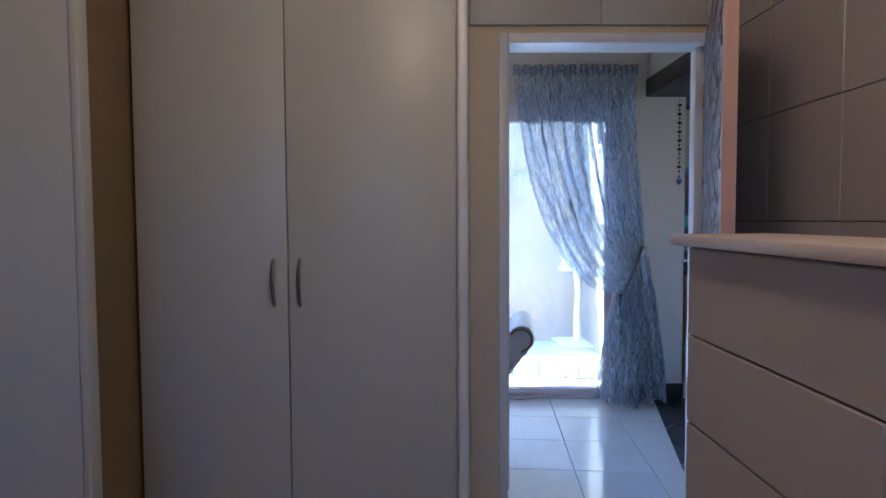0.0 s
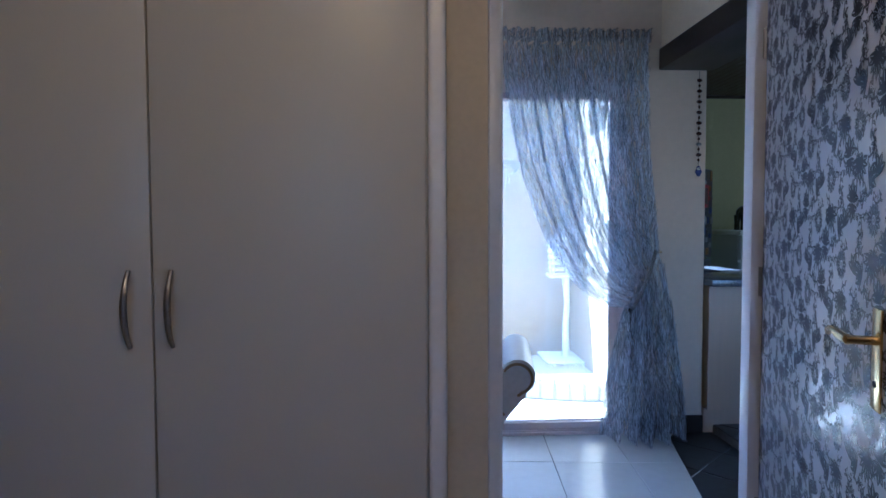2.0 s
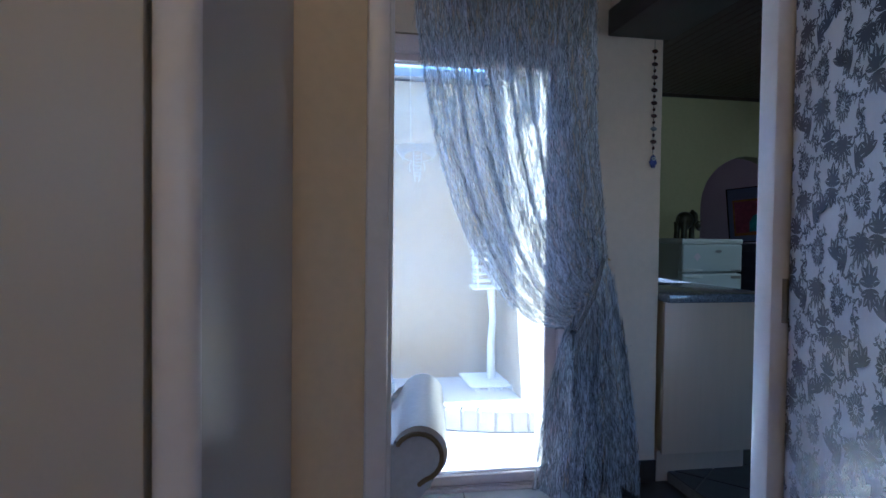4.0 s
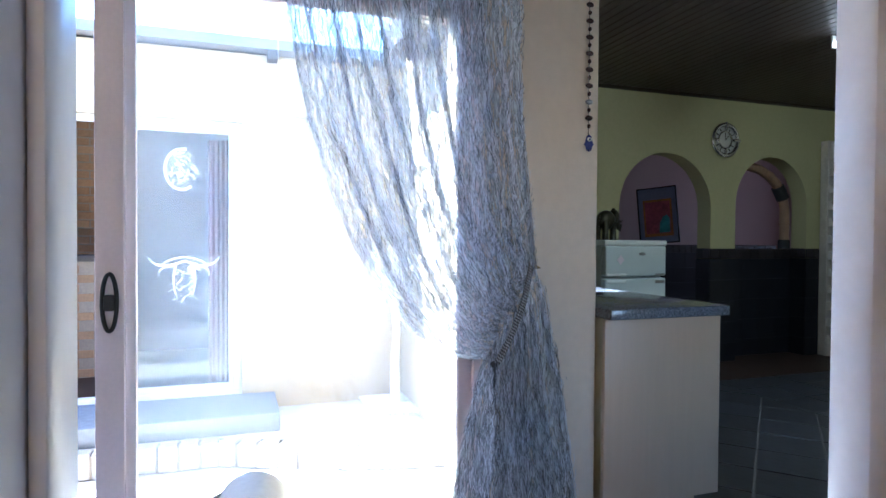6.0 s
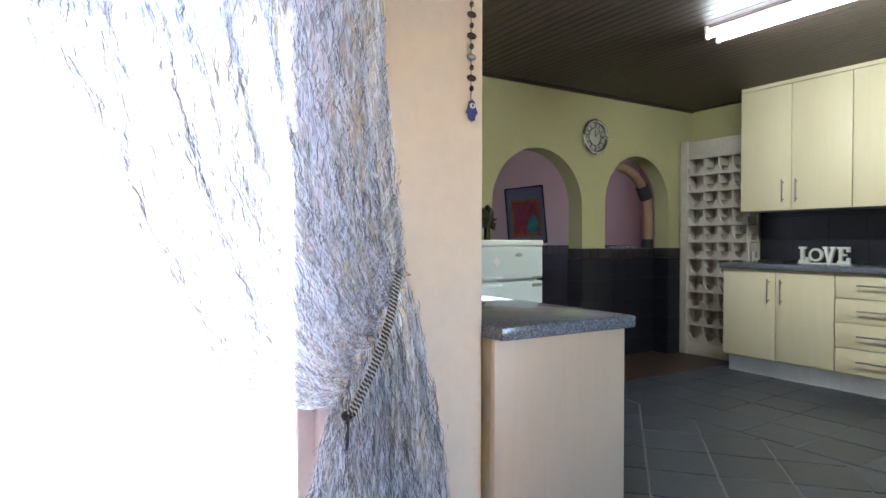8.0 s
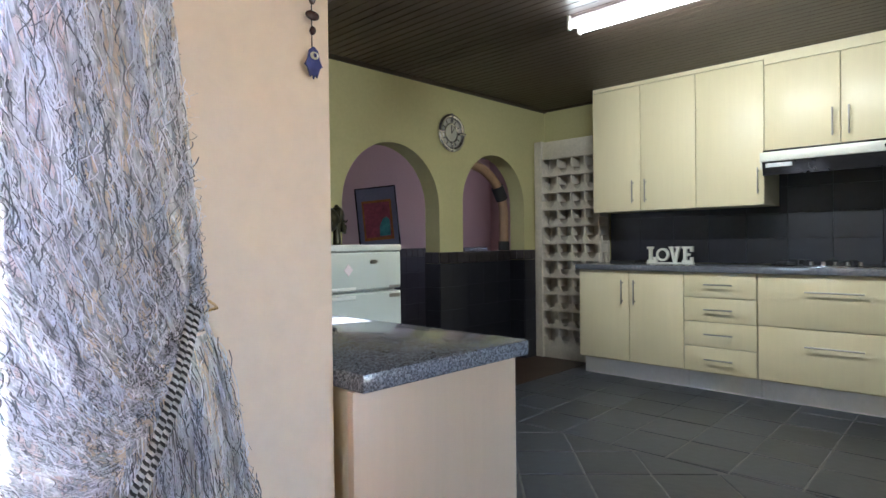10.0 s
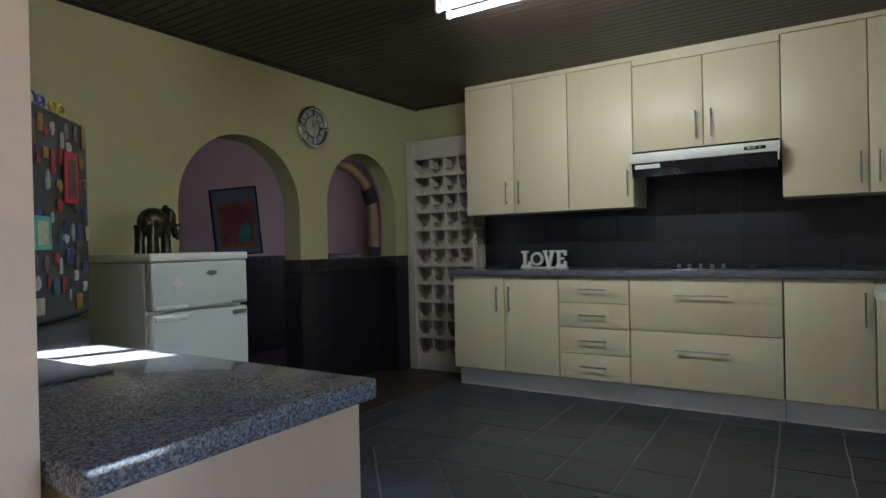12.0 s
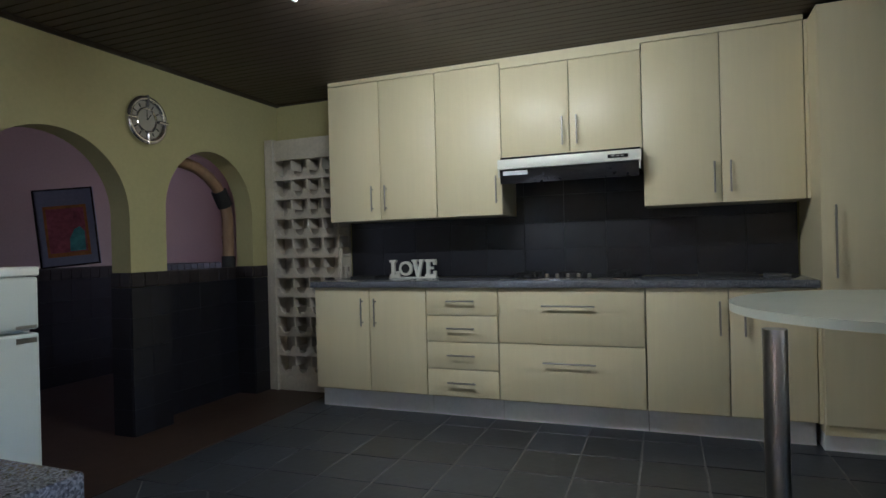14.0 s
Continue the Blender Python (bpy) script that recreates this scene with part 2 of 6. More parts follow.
M = dict(
    plaster_cream=mat("cream_wall_paint", (0.72, 0.60, 0.42), 0.7, vary=0.06, fine=45, coarse=1.3, bump=0.35),
    plaster_pink=mat("peach_wall_paint", (0.68, 0.56, 0.43), 0.65, vary=0.05, fine=30, coarse=1.5, bump=0.4, dist=0.004),
    plaster_green=mat("pale_green_wall_paint", (0.46, 0.425, 0.21), 0.7, vary=0.06, fine=40, coarse=1.2, bump=0.3),
    plaster_lilac=mat("lilac_wall_paint", (0.55, 0.42, 0.40), 0.75, vary=0.07, fine=40, coarse=1.2, bump=0.3),
    plaster_white=mat("white_ceiling_paint", (0.78, 0.75, 0.70), 0.8, vary=0.04, fine=50, coarse=1.0, bump=0.2),
    plaster_out=mat("weathered_beige_render", (0.43, 0.345, 0.22), 0.85, vary=0.05, fine=25, coarse=0.9, bump=0.5, dist=0.005),
    wardrobe=mat("off_white_melamine", (0.55, 0.52, 0.48), 0.36, vary=0.02, fine=180, coarse=2.0, bump=0.03),
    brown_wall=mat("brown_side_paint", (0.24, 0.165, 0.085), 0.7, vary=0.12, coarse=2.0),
    frame_white=mat("white_gloss_frame_paint", (0.80, 0.78, 0.79), 0.3, vary=0.05, fine=50, coarse=4, bump=0.06),
    tile_mauve=mat("mauve_glazed_tile", (0.50, 0.42, 0.39), 0.3, vary=0.04, fine=12, coarse=1.5, bump=0.0, per_object=0.15),
    grout_dark=mat("dark_grout", (0.05, 0.04, 0.036), 0.9, bump=0.4),
    ledge=mat("pale_pink_painted_wood", (0.68, 0.55, 0.50), 0.4, vary=0.05, fine=60, stretch=(1, 0.1, 1)),
    raw_edge=mat("pink_primed_wood_edge", (0.62, 0.38, 0.32), 0.6, vary=0.15, fine=40, stretch=(1, 1, 0.1)),
    paper=mat("lilac_white_wallpaper", (0.76, 0.76, 0.84), 0.5, vary=0.05, fine=90, coarse=3, bump=0.03, coat=1.0),
    print_navy=mat("navy_wallpaper_print", (0.03, 0.033, 0.06), 0.6, vary=0.25, fine=120, coarse=8, bump=0.03, coat=0.7),
    brass=mat("polished_brass", (0.80, 0.60, 0.25), 0.2, 1.0, vary=0.08, fine=60, bump=0.03),
    steel=mat("brushed_steel", (0.40, 0.38, 0.35), 0.3, 1.0, vary=0.08, fine=80, stretch=(1, 1, 0.1), bump=0.05),
    chrome=mat("chrome", (0.70, 0.70, 0.72), 0.08, 1.0, vary=0.04, fine=40, bump=0.0),
    tile_white=mat("pale_glossy_floor_tile", (0.74, 0.75, 0.74), 0.15, vary=0.07, fine=18, coarse=2.5, bump=0.02, per_object=0.25, coat=0.3),
    grout_grey=mat("grey_grout", (0.34, 0.33, 0.31), 0.9, bump=0.4),
    slate=mat("dark_slate_tile", (0.036, 0.041, 0.053), 0.36, vary=0.4, fine=22, coarse=3.5, bump=0.5, per_object=0.7, dist=0.003, stain=(0.028, 0.028, 0.028)),
    slate_wall=mat("dark_blue_slate_wall_tile", (0.013, 0.013, 0.018), 0.36, vary=0.35, fine=25, coarse=4, bump=0.12, per_object=0.4),
    slate_border=mat("mottled_border_tile", (0.028, 0.022, 0.022), 0.4, vary=0.7, fine=60, coarse=20, bump=0.3, per_object=0.7),
    grout_slate=mat("pale_slate_grout", (0.18, 0.175, 0.17), 0.9, vary=0.25, fine=40, coarse=3, bump=0.5),
    brown_floor=mat("worn_red_brown_floor", (0.045, 0.026, 0.018), 0.5, vary=0.35, fine=14, coarse=2, bump=0.3),
    dark_wood=mat("dark_stained_timber", (0.035, 0.024, 0.018), 0.45, vary=0.4, fine=30, coarse=3, stretch=(1, 0.08, 1), bump=0.3),
    ceiling_wood=mat("brown_ceiling_board", (0.055, 0.037, 0.027), 0.5, vary=0.35, fine=26, coarse=3, stretch=(1, 0.06, 1), bump=0.25),
    cream_wood=mat("cream_ash_laminate", (0.75, 0.665, 0.435), 0.38, vary=0.035, fine=40, coarse=5, stretch=(1, 1, 0.06), bump=0.04, per_object=0.12),
    cabinet_body=mat("cream_carcass_board", (0.60, 0.54, 0.38), 0.5, vary=0.05, fine=60, bump=0.05),
    plinth_grey=mat("white_plinth_board", (0.76, 0.77, 0.78), 0.45, vary=0.06, fine=40, coarse=3, bump=0.05),
    panel_peach=mat("peach_laminate_panel", (0.54, 0.40, 0.275), 0.42, vary=0.05, fine=40, coarse=4, stretch=(1, 1, 0.06), bump=0.04),
    counter=granite("speckled_grey_granite", ((0.12, 0.126, 0.145), (0.055, 0.057, 0.07), (0.24, 0.25, 0.29)), 300),
    white_plastic=mat("white_enamel", (0.74, 0.74, 0.66), 0.3, vary=0.04, fine=90, coarse=3, bump=0.03),
    fridge_white=mat("pale_mint_white_enamel", (0.58, 0.61, 0.55), 0.32, vary=0.04, fine=150, coarse=2, bump=0.05),
    fridge_grey=mat("dark_grey_fridge_enamel", (0.10, 0.10, 0.10), 0.35, 0.5, vary=0.12, fine=60, coarse=3, bump=0.04),
    black_gloss=mat("black_gloss", (0.012, 0.012, 0.014), 0.1, vary=0.2, fine=30, bump=0.0),
    black_matt=mat("black_matt", (0.02, 0.02, 0.02), 0.6, vary=0.25, bump=0.1),
    rack_paint=mat("dusty_white_rack_paint", (0.58, 0.53, 0.44), 0.7, vary=0.14, fine=40, coarse=6, bump=0.35),
    # darker copy of the rack paint: the shade inside the cells is in its colour
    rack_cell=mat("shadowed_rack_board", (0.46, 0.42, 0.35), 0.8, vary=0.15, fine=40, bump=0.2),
    alu=mat("mauve_grey_aluminium", (0.74, 0.63, 0.63), 0.4, 0.0, vary=0.06, fine=80, coarse=3, bump=0.04),
    alu_white=mat("white_aluminium", (0.70, 0.72, 0.74), 0.4, vary=0.05, fine=80, coarse=3, bump=0.04),
    glass=glass("clear_glass"),
    dusty_glass=dusty("dusty_door_glass", 0.05),
    # reflected sky and haze on the courtyard pane are put in as this film
    hazy_glass=dusty("hazy_courtyard_glass", 0.08),
    step_grey=mat("dark_grey_concrete_step", (0.17, 0.18, 0.20), 0.8, vary=0.2, fine=25, coarse=2, bump=0.4),
    sheer=sheer("blue_grey_feather_sheer", (0.40, 0.42, 0.47), 0.64),
    yarn=sheer("pale_feather_yarn", (0.38, 0.39, 0.43), 0.15),
    # dark strands; the colour also holds the silhouette look of backlit yarn
    yarn_dark=mat("charcoal_feather_yarn", (0.12, 0.125, 0.145), 0.8, vary=0.5, fine=30, coarse=9, bump=0.1),
    rope=mat("white_rope_strand", (0.40, 0.39, 0.39), 0.8, vary=0.4, fine=50, bump=0.3),
    rope_dark=mat("black_rope_strand", (0.02, 0.02, 0.022), 0.8, vary=0.4, fine=50, bump=0.3),
    leather=mat("pale_grey_leather", (0.52, 0.52, 0.53), 0.32, vary=0.12, fine=70, coarse=5, bump=0.2, coat=0.5),
    stud=mat("antique_brass_stud", (0.30, 0.22, 0.12), 0.35, 1.0, vary=0.15, bump=0.05),
    paving=mat("pale_concrete_paving", (0.55, 0.51, 0.45), 0.85, vary=0.2, fine=22, coarse=1.5, bump=0.5, dist=0.004),
    brick=mat("brown_face_brick", (0.32, 0.19, 0.10), 0.85, vary=0.3, fine=40, coarse=5, bump=0.5, per_object=0.7),
    brick_grey=mat("grey_paving_brick", (0.36, 0.33, 0.30), 0.85, vary=0.25, fine=40, coarse=5, bump=0.5, per_object=0.6),
    mortar=mat("sand_mortar", (0.27, 0.22, 0.17), 0.9, vary=0.15, bump=0.5),
    ground=mat("dry_ground", (0.30, 0.26, 0.18), 0.95, vary=0.3, fine=8, coarse=0.5, bump=0.6),
    stick_white=mat("white_painted_sticks", (0.80, 0.80, 0.78), 0.6, vary=0.06, fine=40, bump=0.3),
    etched=mat("frosted_white_film", (0.80, 0.84, 0.86), 0.7, vary=0.04, bump=0.05),
    red_cloth=mat("dull_red_curtain", (0.24, 0.07, 0.07), 0.9, vary=0.2, stretch=(1, 1, 0.1), bump=0.2),
    dim_room=mat("dim_plaster", (0.40, 0.40, 0.42), 0.8, vary=0.1),
    roof=mat("grey_roof_sheet", (0.25, 0.25, 0.26), 0.6, 0.2, vary=0.15),
    canvas=mat("muted_red_painting", (0.36, 0.08, 0.10), 0.6, vary=0.5, fine=25, coarse=9, bump=0.15),
    canvas_teal=mat("teal_paint", (0.08, 0.32, 0.32), 0.6, vary=0.5, fine=25, coarse=9, bump=0.15),
    canvas_orange=mat("orange_paint_border", (0.40, 0.14, 0.03), 0.6, vary=0.5, fine=25, coarse=9, bump=0.15),
    frame_blue=mat("slate_blue_picture_frame", (0.22, 0.23, 0.32), 0.4, vary=0.15, fine=40, bump=0.1),
    bamboo=mat("tan_bamboo", (0.34, 0.21, 0.12), 0.45, vary=0.3, fine=30, coarse=6, stretch=(1, 1, 0.2), bump=0.2),
    bronze=mat("patinated_bronze", (0.05, 0.045, 0.028), 0.3, 0.8, vary=0.6, fine=30, coarse=12, bump=0.2),
    gold=mat("worn_gold", (0.40, 0.28, 0.10), 0.35, 0.9, vary=0.4, fine=30, bump=0.1),
    bead=mat("dark_red_bead", (0.06, 0.03, 0.025), 0.25, vary=0.3, bump=0.02),
    silver=mat("pewter", (0.30, 0.29, 0.30), 0.3, 1.0, vary=0.3, fine=60, bump=0.1),
    hamsa_blue=mat("blue_enamel", (0.06, 0.07, 0.24), 0.25, vary=0.3, fine=50, bump=0.05),
    dial=mat("silver_dial", (0.48, 0.46, 0.40), 0.3, 0.5, vary=0.08, bump=0.02),
    mat_dark=mat("dark_woven_mat", (0.03, 0.028, 0.035), 0.8, vary=0.4, fine=150, bump=0.5),
    tube=glow("lit_tube", (0.96, 1.0, 0.95), 0.6),
    lamp_glass=glow("lit_opal_glass", (1.0, 0.72, 0.42), 1.0),
    table_top=mat("pale_green_white_laminate", (0.70, 0.74, 0.64), 0.25, vary=0.04, fine=120, coarse=3, bump=0.03),
)
for nm in ("paper", "print_navy"):
    M[nm].node_tree.nodes["Principled BSDF"].inputs["Coat Roughness"].default_value = 0.16
PAINTS = {}


def paint(r, g, b):
    """A small glossy enamel of one of a few souvenir colours."""
    key = (r, g, b)
    if key not in PAINTS:
        PAINTS[key] = mat("souvenir_enamel", key, 0.35, vary=0.35, fine=60, coarse=25, bump=0.1)
    return PAINTS[key]


# ---- building helpers ----
ORIGIN = {}


def box(bm, x0, y0, z0, x1, y1, z1, bevel=0.0, seg=2):
    r = bmesh.ops.create_cube(bm, size=1.0)
    vs = r["verts"]
    c, s = Vector(((x0 + x1) / 2, (y0 + y1) / 2, (z0 + z1) / 2)), (abs(x1 - x0), abs(y1 - y0), abs(z1 - z0))
    for v in vs:
        v.co = Vector((v.co.x * s[0], v.co.y * s[1], v.co.z * s[2])) + c
    if bevel:
        es = list({e for v in vs for e in v.link_edges})
        bmesh.ops.bevel(bm, geom=es, offset=min(bevel, min(s) * 0.45), segments=seg, affect="EDGES", profile=0.5)
    return bm


def boxed(*dims, bevel=0.0, seg=2):
    return box(bmesh.new(), *dims, bevel=bevel, seg=seg)


def rod(bm, a, b, r, n=12, r2=None):
    a, b = Vector(a), Vector(b)
    d = b - a
    q = d.to_track_quat("Z", "Y").to_matrix().to_4x4()
    bmesh.ops.create_cone(bm, cap_ends=True, segments=n, radius1=r, radius2=r if r2 is None else r2, depth=d.length, matrix=Matrix.Translation((a + b) / 2) @ q)
    return bm


def tube(bm, pts, r, n=8, closed=False):
    """A round bar along a line of points; r may be one radius or one for each point."""
    pts = [Vector(p) for p in pts]
    rings = []
    up = None
    for i, p in enumerate(pts):
        d = (pts[min(i + 1, len(pts) - 1)] - pts[max(i - 1, 0)]).normalized()
        if up is None:
            up = d.orthogonal().normalized()
        up = (up - d * up.dot(d)).normalized()
        side = d.cross(up)
        rad = r[i] if isinstance(r, (list, tuple)) else r
        rings.append([bm.verts.new(p + (up * math.cos(2 * math.pi * k / n) + side * math.sin(2 * math.pi * k / n)) * rad) for k in range(n)])
    for a, b in zip(rings, rings[1:]):
        for k in range(n):
            bm.faces.new((a[k], a[(k + 1) % n], b[(k + 1) % n], b[k]))
    bm.faces.new(rings[0][::-1])
    bm.faces.new(rings[-1])
    return bm


def ball(bm, c, rx, ry=None, rz=None, u=14, v=9):
    r = bmesh.ops.create_uvsphere(bm, u_segments=u, v_segments=v, radius=1.0)
    for w in r["verts"]:
        w.co = Vector((w.co.x * rx + c[0], w.co.y * (ry or rx) + c[1], w.co.z * (rz or rx) + c[2]))
    return bm


def slab(bm, outline, axis, lo, hi):
    """A flat plate: an outline in the two other axes (in the order x, y, z), thick from lo to hi along the axis."""
    def at(p, h):
        return {"x": (h, p[0], p[1]), "y": (p[0], h, p[1]), "z": (p[0], p[1], h)}[axis]
    a = [bm.verts.new(at(p, lo)) for p in outline]
    b = [bm.verts.new(at(p, hi)) for p in outline]
    bm.faces.new(a)
    bm.faces.new(b[::-1])
    for i in range(len(a)):
        j = (i + 1) % len(a)
        bm.faces.new((a[j], a[i], b[i], b[j]))
    return bm


def finish(ob_name, bm, material, smooth=True):
    bmesh.ops.recalc_face_normals(bm, faces=bm.faces[:])
    me = bpy.data.meshes.new(ob_name)
    bm.to_mesh(me)
    bm.free()
    me.materials.append(material)
    if smooth:
        me.polygons.foreach_set("use_smooth", [True] * len(me.polygons))
        me.set_sharp_from_angle(angle=radians(38))
    return me


def part(name, bm, material, parent, label="", smooth=True):
    """One mesh object under a thing or a part; the bmesh is in world places."""
    o = ORIGIN[parent]
    for v in bm.verts:
        v.co -= o
    ob = new(name, finish(name, bm, material, smooth))
    ob.parent = parent
    ORIGIN[ob] = o
    if label:
        ob["label"] = label
    return ob


def thing(name, at, label, category, group="", kind=""):
    ob = new(name)
    ob.empty_display_size = 0.1
    ob.location = at
    ORIGIN[ob] = Vector(at)
    return tagged(ob, label, category, group, kind)


def solid(name, bm, material, label="", category="", kind="", group="", smooth=True):
    """A thing that is one mesh, with its origin at the middle of its base."""
    xs = [v.co for v in bm.verts]
    o = Vector(((min(c.x for c in xs) + max(c.x for c in xs)) / 2, (min(c.y for c in xs) + max(c.y for c in xs)) / 2, min(c.z for c in xs)))
    for v in bm.verts:
        v.co -= o
    ob = new(name, finish(name, bm, material, smooth))
    ob.location = o
    ORIGIN[ob] = o
    return tagged(ob, label, category, group, kind)


def piece(name, mesh, parent, at, turn=0.0, axis="Z"):
    """A small piece that shares its mesh with its like."""
    ob = new(name, mesh)
    ob.parent = parent
    ob.matrix_basis = Matrix.Translation(Vector(at) - ORIGIN[parent]) @ Matrix.Rotation(turn, 4, axis)
    return ob


# ---- large structure ----
def structure(name, bm, material, label, smooth=False):
    return solid(name, bm, material, label, kind="structure", smooth=smooth)


SILL = 4.88          # plane of the sliding door
# ground and courtyard
bm = bmesh.new()
slab(bm, [(-400, -400), (400, -400), (400, 400), (-400, 400)], "z", -0.8, -0.45)
ground = structure("ground", bm, M["ground"], "dry bare ground round the house")
lower = structure("pavement_lower", boxed(-4.0, 5.12, -0.448, 2.9, 7.2, -0.415), M["paving"], "sunlit pale concrete courtyard paving")


def kerb_line(x):
    """How far north the curved terrace edge lies."""
    return 7.14 - 0.45 * math.sin(math.pi / 2 * min(1, max(0, (x - 0.4) / 1.6)))


EDGE = [-4.0 + 0.15 * i for i in range(47)]
bm = bmesh.new()
slab(bm, [(x, kerb_line(x) + 0.108) for x in EDGE] + [(2.9, 7.9), (-4.0, 7.9)], "z", -0.412, -0.245)
upper = structure("pavement_upper", bm, M["paving"], "raised pale concrete terrace along the far wall")
bm = bmesh.new()
slab(bm, [(x, kerb_line(x) + 0.008) for x in EDGE] + [(x, kerb_line(x) + 0.107) for x in EDGE[::-1]], "z", -0.412, -0.262)
kerb = structure("kerb", bm, M["mortar"], "curved kerb of grey bricks on edge")

# house slab under the floors
floor_sub = structure("floor_living", boxed(-3.2, 3.2, -0.44, 1.90, 5.10, -0.062), M["grout_grey"], "grey grout bed of the pale tiled floor")
floor_k = structure("floor_kitchen", boxed(1.902, 1.2, -0.30, 6.6, 7.9, -0.0042), M["grout_slate"], "pale grout bed of the dark slate floor")
floor_d = structure("floor_dressing", boxed(-2.4, -1.8, -0.30, 1.5, 3.198, -0.002), M["tile_white"], "pale tiled dressing room floor")
floor_a = structure("floor_arches", boxed(1.95, 6.72, -0.004, 6.26, 7.9, 0.0015), M["brown_floor"], "worn red-brown floor under the arches")
floor_h = structure("floor_hall", boxed(1.502, -1.8, -0.30, 1.9, 3.198, -0.012), M["grout_slate"], "pale grout bed of the slate floor in the hall")
floor_c = structure("floor_dining", boxed(1.9, 7.902, -0.30, 9.0, 10.3, -0.004), M["brown_floor"], "dark red-brown floor of the room past the arches")


def wall(name, blocks, material, label):
    bm = bmesh.new()
    for b in blocks:
        box(bm, *b)
    return structure(name, bm, material, label)


# the wall with the bedroom door; opening 0.371 to 1.243, 2.085 high
D0, D1, DT, DY = 0.362, 1.243, 2.04, 3.268
wall("wall_door", [(-3.2, DY, -0.06, D0, DY + 0.13, 2.62), (D1 + 0.06, DY, -0.06, 1.60, DY + 0.13, 2.62), (D0, DY, DT, D1 + 0.06, DY + 0.13, 2.62)], M["plaster_cream"], "cream painted wall with a doorway")
wall("wall_bath", [(1.35, -1.8, -0.02, 1.50, DY - 0.002, 2.62)], M["grout_dark"], "tiled wall of the dressing room")
wall("wall_dressing_west", [(-2.4, -1.8, -0.02, -2.25, DY, 2.62)], M["plaster_cream"], "cream painted wall")
wall("wall_dressing_south", [(-2.25, -1.8, -0.02, -0.5, -1.65, 2.62), (0.1, -1.8, -0.02, 1.35, -1.65, 2.62), (-0.5, -1.8, -0.02, 0.1, -1.65, 1.25), (-0.5, -1.8, 1.85, 0.1, -1.65, 2.62)], M["plaster_cream"], "cream painted wall")
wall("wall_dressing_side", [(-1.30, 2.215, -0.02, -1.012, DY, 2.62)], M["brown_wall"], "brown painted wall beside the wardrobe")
structure("ceiling_dressing", boxed(-2.4, -1.8, 2.62, 1.5, 3.40, 2.74), M["plaster_white"], "white painted ceiling")
# living room
wall("wall_living_west", [(-3.2, 3.40, -0.06, -3.05, 4.86, 2.62)], M["plaster_cream"], "cream painted wall")
S0, S1, ST = -0.98, 1.36, 2.065
wall("wall_sliding_door", [(-3.2, 4.86, -0.46, S0, 5.10, 2.62), (S1, 4.86, -0.46, 1.836, 5.10, 2.62), (S0, 4.86, ST, S1, 5.10, 2.62)], M["plaster_pink"], "peach painted wall round the sliding door")
structure("ceiling_living", boxed(-3.2, 3.40, 2.62, 1.56, 5.10, 2.74), M["plaster_white"], "white painted ceiling")
structure("beam", boxed(1.545, 3.40, 2.115, 1.87, 4.858, 2.24, bevel=0.008), M["dark_wood"], "dark stained timber beam at the kitchen opening", smooth=True)
wall("wall_bulkhead", [(1.56, 3.40, 2.242, 1.84, 4.858, 2.62)], M["plaster_cream"], "cream bulkhead over the beam")
# eave over the sliding door
structure("roof_eave", boxed(-4.0, 5.10, 2.62, 1.97, 5.62, 2.72), M["roof"], "grey roof eave over the sliding door")
structure("roof_house", boxed(-4.0, -2.2, 2.76, 9.2, 5.10, 2.86), M["roof"], "grey sheet roof of the house")
structure("roof_kitchen", boxed(1.97, 5.102, 2.76, 9.2, 10.6, 2.86), M["roof"], "grey sheet roof of the house")

# kitchen walls
KX, KY, KZ = 6.27, 7.33, 2.495
wall("wall_cabinets", [(KX, 1.2, -0.02, KX + 0.2, KY, 2.75)], M["plaster_green"], "pale yellow-green kitchen wall")
wall("wall_hall_south", [(1.5, 1.05, -0.02, 2.1, 1.2, 2.75), (3.1, 1.05, -0.02, KX + 0.2, 1.2, 2.75), (2.1, 1.05, 1.9, 3.1, 1.2, 2.75), (2.1, 1.05, -0.02, 3.1, 1.2, 0.6)], M["plaster_green"], "pale yellow-green kitchen wall")
wall("wall_hall_west", [(1.502, 1.2, -0.02, 1.60, 3.266, 2.75)], M["plaster_pink"], "peach painted hall wall")
# window wall by the courtyard: a window over the peninsula, then a jog
W0, W1, WB, WT = 5.60, 6.06, 1.40, 1.98
wall("wall_window", [(1.68, 5.10, -0.46, 1.855, W0, 2.75), (1.68, W1, -0.46, 1.855, 6.2, 2.75), (1.68, W0, -0.46, 1.855, W1, WB), (1.68, W0, WT, 1.855, W1, 2.75)], M["plaster_out"], "rendered kitchen wall with a window")
wall("wall_courtyard_east", [(1.857, 6.10, -0.46, 2.02, 8.68, 2.75), (1.857, 9.12, -0.46, 2.02, 10.5, 2.75), (1.857, 8.68, -0.46, 2.02, 9.12, 1.23), (1.857, 8.68, 1.77, 2.02, 9.12, 2.75)], M["plaster_out"], "sunlit rendered side wall of the courtyard")


